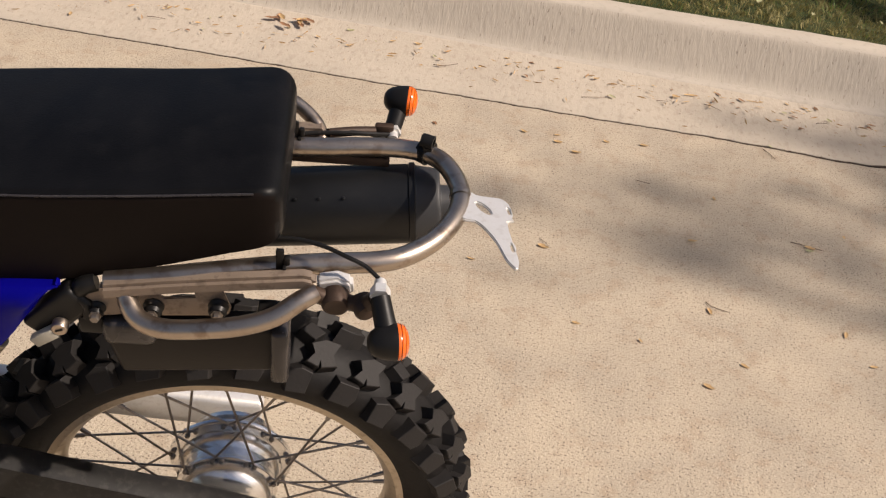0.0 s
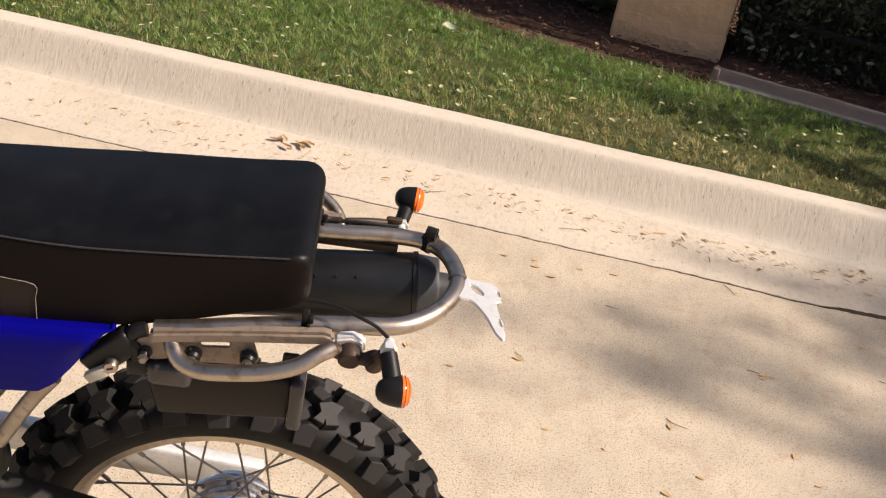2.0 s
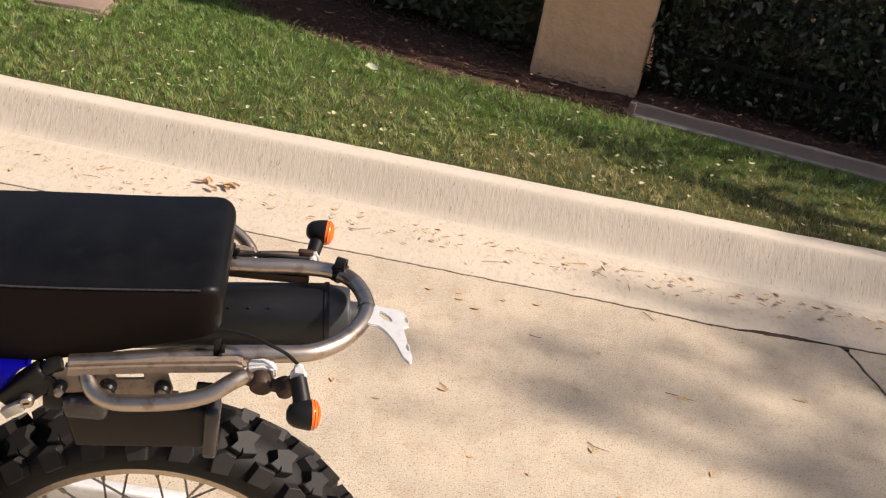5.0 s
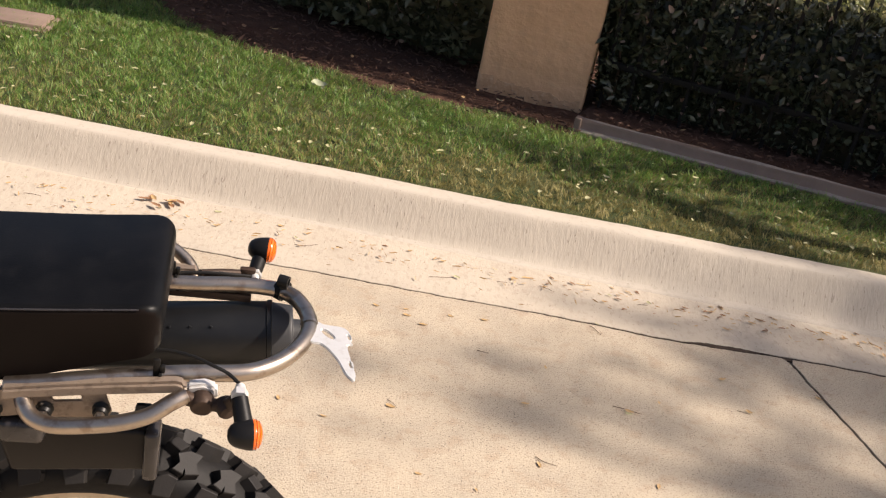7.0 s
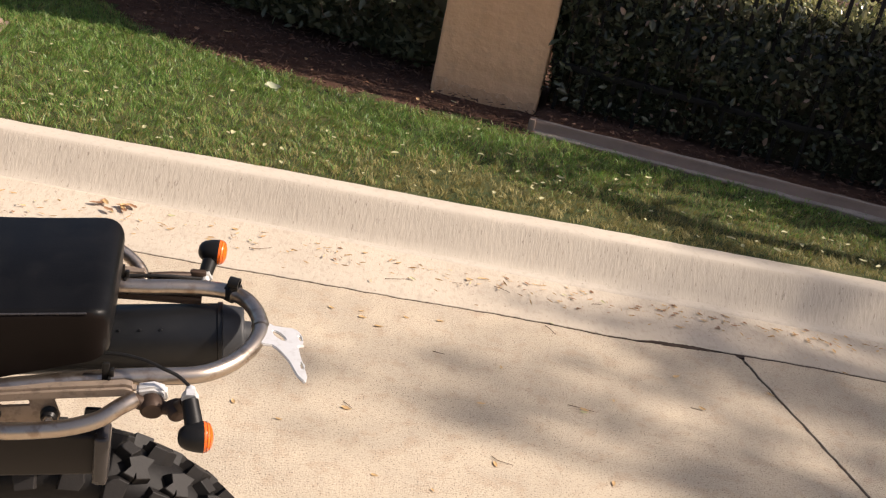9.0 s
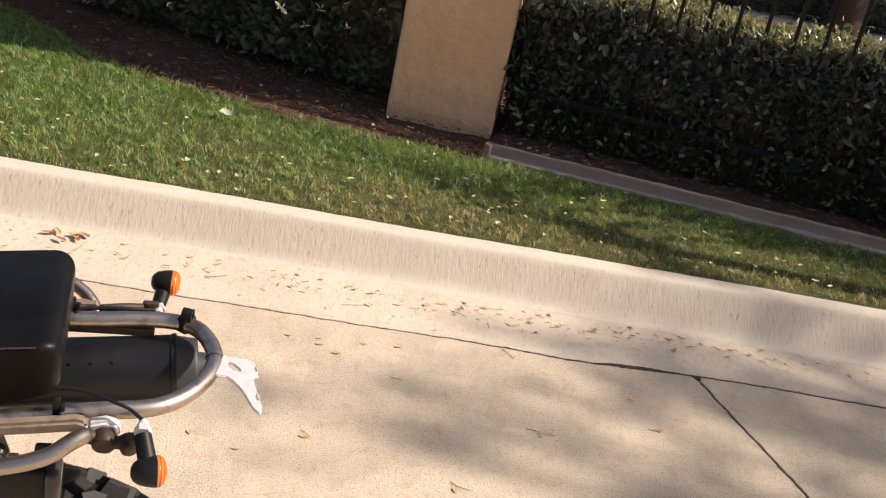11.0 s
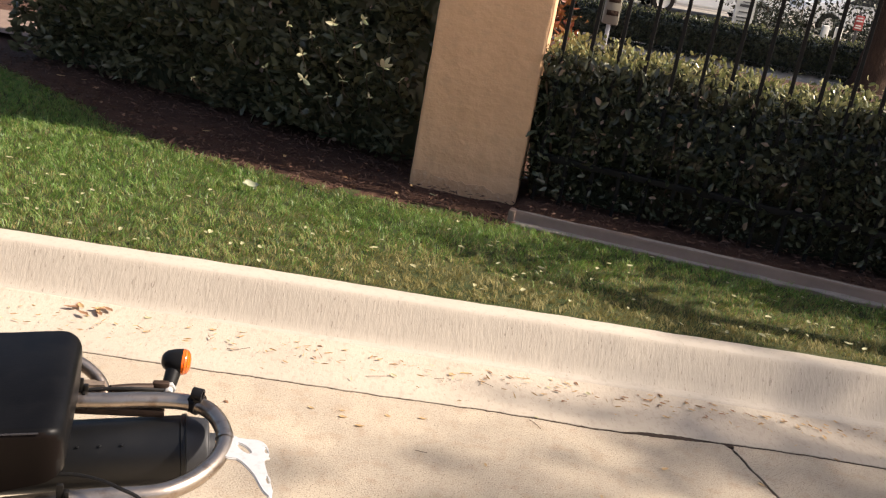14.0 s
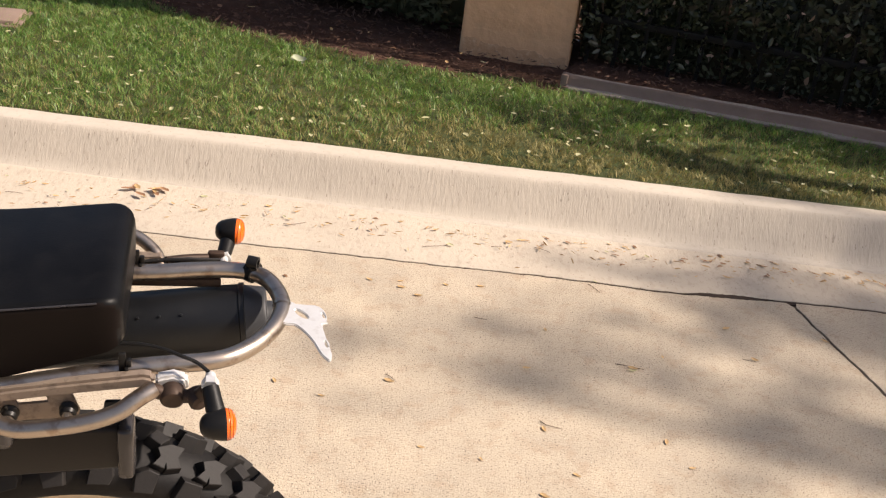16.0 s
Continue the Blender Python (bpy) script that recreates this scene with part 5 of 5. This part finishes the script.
for turn, off, size, curl, seed in ((0.15, (0.012, 0.008, 0.006), 0.085, 1.6, 11), (2.3, (-0.022, -0.012, 0.004), 0.055, 1.1, 12), (-0.9, (0.035, -0.004, 0.002), 0.045, 0.8, 13)):
    lobe = part("lobe", leaf_mesh(size, size * 0.36, curl, seed, "big_leaf"), None, big)
    lobe.matrix_local = Matrix.Translation(off) @ Matrix.Rotation(turn, 4, "Z") @ Matrix.Rotation(0.5, 4, "X")
for k in range(46):
    x = rng.uniform(-2.4, 2.4)
    y = mulch_edge(x) + abs(rng.normal(0, 0.3)) + (0.16 if x > 0.43 else 0.03)
    drop_leaf(x, y, 0.19 + (0.034 if x > 0.5 else 0), int(rng.choice([2, 3, 0, 4, 0])), None, rng.uniform(0.6, 1.2), "mulch")


def twig(x, y, turn, length, seed):
    r = random.Random(seed)
    bm = tube([(-length / 2, 0, 0.002), (-length * 0.1, r.uniform(-0.1, 0.1) * length, 0.003), (length / 2, r.uniform(-0.25, 0.25) * length, 0.002)], 0.0011, 5, 4, taper=0.0006)
    ob = tagged(part("twig", bm, "twig"), "thin dark fallen twig lying on the concrete", "twig", group="twigs on the concrete")
    ob.matrix_world = Matrix.Translation((x, y, 0)) @ Matrix.Rotation(turn, 4, "Z")


for k, (x, y, a) in enumerate(((-0.13, 2.665, -0.9), (0.27, 2.53, -0.6), (0.50, 2.84, -0.4), (0.10, 3.02, -0.2), (0.45, 3.29, -0.8), (-0.05, 3.45, 0.2), (0.15, 3.5, 0.1), (0.3, 3.52, -0.3), (-0.5, 3.5, 0.2), (0.62, 3.53, 0.3), (-1.4, 3.5, 0.1), (1.12, 3.10, 1.9), (0.85, 2.95, -0.3))):
    twig(x, y, a, 0.035 + 0.02 * (k % 3), k)
# small litter in the gutter
n = 260
c = np.stack([rng.uniform(-2.4, 2.0, n), 3.60 - np.abs(rng.normal(0, 0.09, n)), np.full(n, 0.004)], 1)
c = c[c[:, 1] > JOINT_Y]
flat = np.stack([rng.normal(0, 1, len(c)), rng.normal(0, 0.6, len(c)), 0 * c[:, 0]], 1)
v, f = leaves_at(c, flat, 0.020, 0.0035, rng, spread=0.05)
tagged(new("leaf_litter", cloud("leaf_litter", v, f, "dry_leaf")), "fine brown leaf crumbs swept along the gutter", "litter", kind="stuff")
# utility lid in the lawn
lid = thing("utility_lid", "grey concrete utility lid set in the lawn", "utility lid", m=Matrix.Translation((-2.03, 4.86, 0.165)) @ Matrix.Rotation(0.1, 4, "Z"))
part("lid", block((0.28, 0.2, 0.03), (0, 0, 0), bevel=0.008), "edging", lid)
part("rim", block((0.33, 0.25, 0.02), (0, 0, -0.012), bevel=0.004), "edging", lid)

# ---- beyond the hedge ----
LOW = -1.27          # the car park lies lower than the street


structure("back_yard", sheet(frange(-14, 30, 1.0), frange(6.0, 11.0, 0.5) + [11.6, 13.0, 14.5], lambda x, y: (0.13 if y < 11.2 else 0.13 - (y - 11.0) * 0.42) + 0.01 * noise.noise(Vector((x, y, 0))), "mulch", "back_yard"), "shaded bed behind the hedge", "ground")
structure("car_park", sheet([-60, 0, 20, 90], [14.4, 20, 60], lambda x, y: LOW, "asphalt", "car_park"), "pale concrete car park below the street", "car park")
# hedge leaves darkened by colour to look shaded
shrub("low_hedge", "long clipped hedge beside the car park, leaf colour darkened for shade", (-2.0, 22.4, LOW), (1.0, 0.0), 17.0, 1.4, 0.03, 0.72, 26000, 0.065, "shaded_far_leaf", rng, "hedge_lit_top", 3600, lumps=0.08)


def trunk_tree(name, label, at, r, height, lean_to, crown, leaf, rng, count, leaf_size):
    """A tree: tapered trunk, limbs, and a crown of leaves gathered on the limb ends."""
    ob = thing(name, label, "tree", m=Matrix.Translation(at))
    bm = tube([(0, 0, -0.05), (0.02, 0.0, height * 0.1), (lean_to[0] * 0.4, lean_to[1] * 0.4, height * 0.5), (lean_to[0], lean_to[1], height)], r * 1.15, 18, 8, taper=r * 0.55)
    for q in bm.verts:
        flare = max(0, 0.5 - q.co.z) * 0.5
        q.co.x *= 1 + flare
        q.co.y *= 1 + flare
        q.co += Vector((noise.noise(q.co * 5), noise.noise(q.co * 5 + Vector((7, 0, 0))), 0)) * r * 0.12
    part("trunk", bm, "bark", ob)
    top = Vector((lean_to[0], lean_to[1], height))
    pts = []
    for cx_, cy_, cz_, cr, *cover in crown:
        end = Vector((cx_, cy_, cz_))
        mid = top.lerp(end, 0.5) + Vector((0, 0, 0.25))
        part("limb", tube([top - Vector((0, 0, 0.3)), mid, end], r * 0.3, 8, 5, taper=0.008), "bark", ob)
        k = int(360 * cover[0] * math.pi * cr * cr * (0.13 / leaf_size) ** 2) if cover else int(count / len(crown))
        q = rng.normal(0, 1, (k, 3))
        q /= np.linalg.norm(q, axis=1, keepdims=True)
        q *= (rng.random((k, 1)) ** 0.45) * cr * (1 + 0.3 * rng.normal(0, 1, (k, 1))).clip(0.3, 1.5)
        pts.append(q * ([1.9, 0.8, 0.5] if cover else [1, 1, 0.6]) + np.array(end))
    pts = np.concatenate(pts)
    v, f = leaves_at(pts, rng.normal(0, 1, pts.shape), leaf_size, leaf_size * 0.5, rng)
    tagged(part("crown", cloud("crown", v, f, leaf), None, ob), kind="stuff")
    return ob


trunk_tree("garden_tree", "thick brown tree trunk behind the clipped hedge", (8.66, 21.6, LOW), 0.34, 4.6, (0.35, 0.2), ((-1.2, 0.5, 6.8, 1.5), (1.6, 0.6, 7.2, 1.6), (0.4, -0.9, 7.8, 1.4), (0.5, 1.5, 8.2, 1.4)), "tree_leaf", rng, 5200, 0.16)
# unseen tree, added only to block the sun from the low hedge
shade = []
for gx0 in (0.5, 2.0, 3.5, 5.0, 6.5, 8.0, 9.5):
    h = (17.0 - gx0) * to_sun.z / to_sun.x
    shade.append((0.0, to_sun.y / to_sun.z * h - 0.4, h, 1.25, 1.5))
trunk_tree("garden_tree", "unseen leafy tree added to shade the low hedge", (17.0, 22.6, LOW), 0.3, 3.4, (0.2, 0.1), shade, "tree_leaf", rng, 0, 0.24)
# street tree whose crown dapples the road
clumps = []
for gx0, gy0, h, cr, cover in ((0.12, 3.02, 10.5, 0.20, 0.15), (0.37, 2.95, 11.0, 0.29, 0.22), (0.66, 3.02, 10.8, 0.29, 0.24), (0.22, 2.82, 11.2, 0.27, 0.20), (-0.04, 2.72, 11.0, 0.26, 0.19), (-0.22, 2.80, 10.6, 0.20, 0.14), (0.52, 2.80, 10.7, 0.24, 0.14), (0.88, 2.80, 10.2, 0.21, 0.36), (0.76, 2.60, 10.6, 0.23, 0.33), (0.86, 2.50, 11.0, 0.23, 0.33),
                               (0.40, 3.46, 11.5, 0.18, 0.15), (0.62, 3.47, 11.0, 0.20, 0.20), (0.85, 3.28, 10.5, 0.26, 0.28), (0.92, 3.48, 10.9, 0.24, 0.28), (1.08, 3.24, 10.8, 0.27, 0.32), (1.15, 3.52, 11.1, 0.26, 0.26), (0.95, 3.70, 10.6, 0.22, 0.16), (1.35, 3.68, 10.8, 0.26, 0.14), (1.75, 3.62, 11.0, 0.30, 0.12), (1.3, 3.12, 10.4, 0.36, 0.34), (1.56, 3.26, 10.9, 0.40, 0.39), (1.37, 2.9, 10.6, 0.34, 0.36), (1.45, 3.42, 11.2, 0.29, 0.29), (1.9, 3.1, 11.0, 0.57, 0.39),
                               (1.15, 2.6, 10.4, 0.29, 0.33), (1.6, 2.5, 10.6, 0.46, 0.39), (2.3, 2.9, 11.4, 0.69, 0.39), (2.7, 3.5, 12.0, 0.80, 0.30),
                               (0.75, 4.66, 11.5, 0.18, 0.95), (1.1, 4.62, 11.0, 0.2, 0.95), (1.45, 4.52, 11.8, 0.2, 0.95), (1.8, 4.46, 11.6, 0.2, 0.95), (2.15, 4.4, 11.3, 0.24, 0.95),
                               (0.9, 4.9, 10.5, 0.2, 0.95), (1.2, 4.84, 10.8, 0.2, 0.95), (1.55, 4.74, 10.5, 0.22, 0.95), (2.0, 4.66, 10.8, 0.24, 0.95), (2.5, 4.5, 11.2, 0.3, 0.95), (0.0, 4.5, 11.4, 0.18, 0.4), (-2.0, 5.6, 11.0, 0.35, 0.9), (0.5, 2.3, 11.0, 0.2, 0.12)):
    cover *= 0.58 if gx0 > 0.7 and gy0 < 3.0 else 0.8 if gy0 < 3.1 else 0.92
    k = h / to_sun.z
    clumps.append((gx0 + to_sun.x * k - 15.0, gy0 + to_sun.y * k - 0.6, h, cr, cover))
trunk_tree("street_tree", "tall street tree that shades the road", (15.0, 0.6, -0.02), 0.22, 8.0, (-0.2, 0.3), clumps, "tree_leaf", rng, 0, 0.10)

# slim tree on the verge, whose stem draws the dark line over the grass
trunk_tree("young_tree", "slim young tree planted in the verge", (2.85, 3.93, 0.13), 0.062, 1.9, (0.0, 0.0), ((0.2, 0.42, 1.72, 0.15, 0.9), (0.55, 0.30, 1.66, 0.14, 0.9), (0.0, 0.46, 1.95, 0.15, 0.8), (0.75, 0.34, 1.85, 0.16, 0.9), (0.95, 0.26, 1.6, 0.16, 0.9), (-0.1, 0.30, 2.1, 0.14, 0.4)), "tree_leaf", rng, 0, 0.06)


# parked cars, signs
def car(at, turn, paint, label):
    ob = thing("car", label, "car", group="cars in the car park", m=Matrix.Translation(at) @ Matrix.Rotation(turn, 4, "Z"))
    out = [(-2.2, 0.35), (-2.25, 0.62), (-2.1, 0.85), (-1.2, 0.95), (-0.6, 1.38), (0.9, 1.42), (1.7, 1.0), (2.2, 0.92), (2.28, 0.6), (2.2, 0.32), (1.75, 0.30), (1.68, 0.52), (1.45, 0.64), (1.2, 0.52), (1.12, 0.28), (-1.05, 0.28), (-1.12, 0.52), (-1.38, 0.64), (-1.62, 0.52), (-1.7, 0.3)]
    body = part("body", plate(out, 1.7, Matrix.Translation((0, 0.85, 0)) @ Matrix.Rotation(radians(90), 4, "X"), bevel=0.06), paint, ob)
    for side in (-0.861, 0.849):
        part("window", plate([(-1.0, 0.98), (-0.5, 1.30), (0.85, 1.33), (1.35, 1.02)], 0.012, Matrix.Translation((0, side + 0.012, 0)) @ Matrix.Rotation(radians(90), 4, "X")), "glass", body)
    for x0 in (-1.38, 1.43):
        for y0 in (-0.78, 0.78):
            wh = part("wheel", lathe([(0.20, -0.1), (0.31, -0.1), (0.33, -0.07), (0.33, 0.07), (0.31, 0.1), (0.20, 0.1)], 28, "Y", m=Matrix.Translation((x0, y0, 0.33)), closed=True), "rubber", ob, "black tyre")
            part("rim", lathe([(0.0, -0.085), (0.06, -0.09), (0.19, -0.08), (0.205, -0.095), (0.205, 0.095), (0.0, 0.09)], 24, "Y", m=Matrix.Translation((x0, y0, 0.33))), "bright_alloy", wh, "alloy rim")
    return ob


car((7.6, 32.0, LOW), 0.12, "car_white", "white car parked beyond the hedge")
car((12.6, 33.0, LOW), 0.1, "car_white", "white car parked beyond the hedge")
car((2.4, 32.5, LOW), 0.1, "car_dark", "dark car parked beyond the hedge")

sign = thing("notice_board", "white arched notice board with dark lettering by the hedge", "sign", m=Matrix.Translation((6.86, 24.9, LOW)) @ Matrix.Rotation(0.05, 4, "Z"))
arch = [(-0.22, 0), (0.22, 0), (0.22, 0.74)] + [(0.22 * math.cos(a), 0.74 + 0.16 * math.sin(a)) for a in (math.pi * k / 10 for k in range(1, 10))] + [(-0.22, 0.74)]
part("board", plate(arch, 0.04, Matrix.Translation((0, 0, 0.40)) @ rail_m, bevel=0.004), "sign_white", sign)
for x0 in (-0.18, 0.18):
    part("post", block((0.05, 0.05, 0.9), (x0, 0.05, 0.45), bevel=0.004), "sign_white", sign)
for z0, w0, h0 in ((1.10, 0.16, 0.02), (1.02, 0.26, 0.06), (0.88, 0.26, 0.03), (0.76, 0.32, 0.035), (0.68, 0.28, 0.035), (0.58, 0.32, 0.03)):
    part("line_of_text", block((w0, 0.006, h0), (0.0, -0.043, z0 - 0.02)), "ink", sign)
sign = thing("parking_sign", "small red and white sign on a thin post", "sign", m=Matrix.Translation((10.5, 27.7, LOW)))
part("post", block((0.06, 0.05, 1.1), (0, 0.03, 0.55), bevel=0.004), "ink", sign)
part("panel", block((0.22, 0.012, 0.36), (0, 0, 0.83), bevel=0.003), "sign_red", sign)
for z0, w0 in ((0.95, 0.14), (0.88, 0.16), (0.77, 0.14), (0.71, 0.17)):
    part("line_of_text", block((w0, 0.006, 0.03), (0, -0.009, z0)), "sign_white", sign)
for x0 in (9.3, 9.62):
    post = thing("bollard", "short white post at the car park edge", "post", group="white posts", m=Matrix.Translation((x0, 26.5, LOW)))
    part("shaft", block((0.16, 0.12, 0.75), (0, 0, 0.37), bevel=0.02), "sign_white", post)
meter = thing("meter_box", "beige utility box on a steel post by the walk", "utility box", m=Matrix.Translation((1.36, 9.0, 0.13)))
part("post", block((0.03, 0.03, 0.5), (0, 0, 0.24), bevel=0.004), "bright_alloy", meter)
box2 = part("box", block((0.12, 0.09, 0.26), (0.0, -0.02, 0.60), bevel=0.01), "box_beige", meter)
for z0 in (0.56, 0.66):
    part("panel", block((0.09, 0.01, 0.04), (0.0, -0.067, z0), bevel=0.002), "bark", box2)
red = thing("red_shrub", "low shrub with orange-red leaves behind the pillar", "shrub", m=Matrix.Translation((0.62, 6.3, 0.13)))
q = rng.normal(0, 1, (170, 3)) * [0.075, 0.1, 0.12] + [0, 0, 0.70]
v, f = leaves_at(q, rng.normal(0, 1, q.shape), 0.05, 0.022, rng)
M["red_leaf"] = leafy("red_leaf", (0.26, 0.06, 0.025), (0.24, 0.13, 0.04), rough=0.4, glow=0.3)
tagged(part("foliage", cloud("foliage", v, f, "red_leaf"), None, red), kind="stuff")
part("stems", tube([(0, 0, 0), (0.02, 0.02, 0.3), (0, 0, 0.6)], 0.012, 8, 3, taper=0.004), "twig", red)
for x0, y0, w0, h0 in ((8.6, 29.0, 1.4, 1.1), (9.8, 30.0, 1.6, 1.4), (11.4, 29.4, 1.5, 1.2), (7.9, 26.4, 0.9, 0.75), (8.5, 26.6, 0.8, 0.7), (12.6, 30.5, 1.8, 1.6), (10.9, 28.6, 0.9, 0.7), (4.4, 27.5, 0.9, 0.7), (3.2, 27.0, 0.9, 0.7)):
    bush = thing("bush", "loose green and yellow bush at the car park edge", "bush", group="bushes at the car park", m=Matrix.Translation((x0, y0, LOW)))
    q = rng.normal(0, 1, (700, 3)) * [w0 * 0.4, w0 * 0.3, h0 * 0.35] + [0, 0, h0 * 0.55]
    v, f = leaves_at(q, rng.normal(0, 1, q.shape), 0.10, 0.045, rng)
    tagged(part("foliage", cloud("foliage", v, f, "shaded_far_leaf"), None, bush), kind="stuff")
    part("stems", tube([(0, 0, 0), (0.05, 0.02, h0 * 0.3), (0, 0, h0 * 0.7)], 0.03, 8, 3, taper=0.01), "twig", bush)
for x0, y0, h0 in ((5.0, 40.0, 6.5), (10.5, 34.0, 6.5), (-4.0, 38.0, 6.0), (15.0, 38.0, 7.0), (-10.0, 36.0, 6.0)):
    trunk_tree("far_tree", "leafy tree beyond the car park", (x0, y0, LOW), 0.16, h0 * 0.5, (0.1, 0.1), ((-0.9, 0, h0 * 0.7, 1.2), (0.9, 0.3, h0 * 0.75, 1.2), (0, 0.4, h0 * 0.95, 1.1)), "shaded_far_leaf", rng, 1800, 0.22)
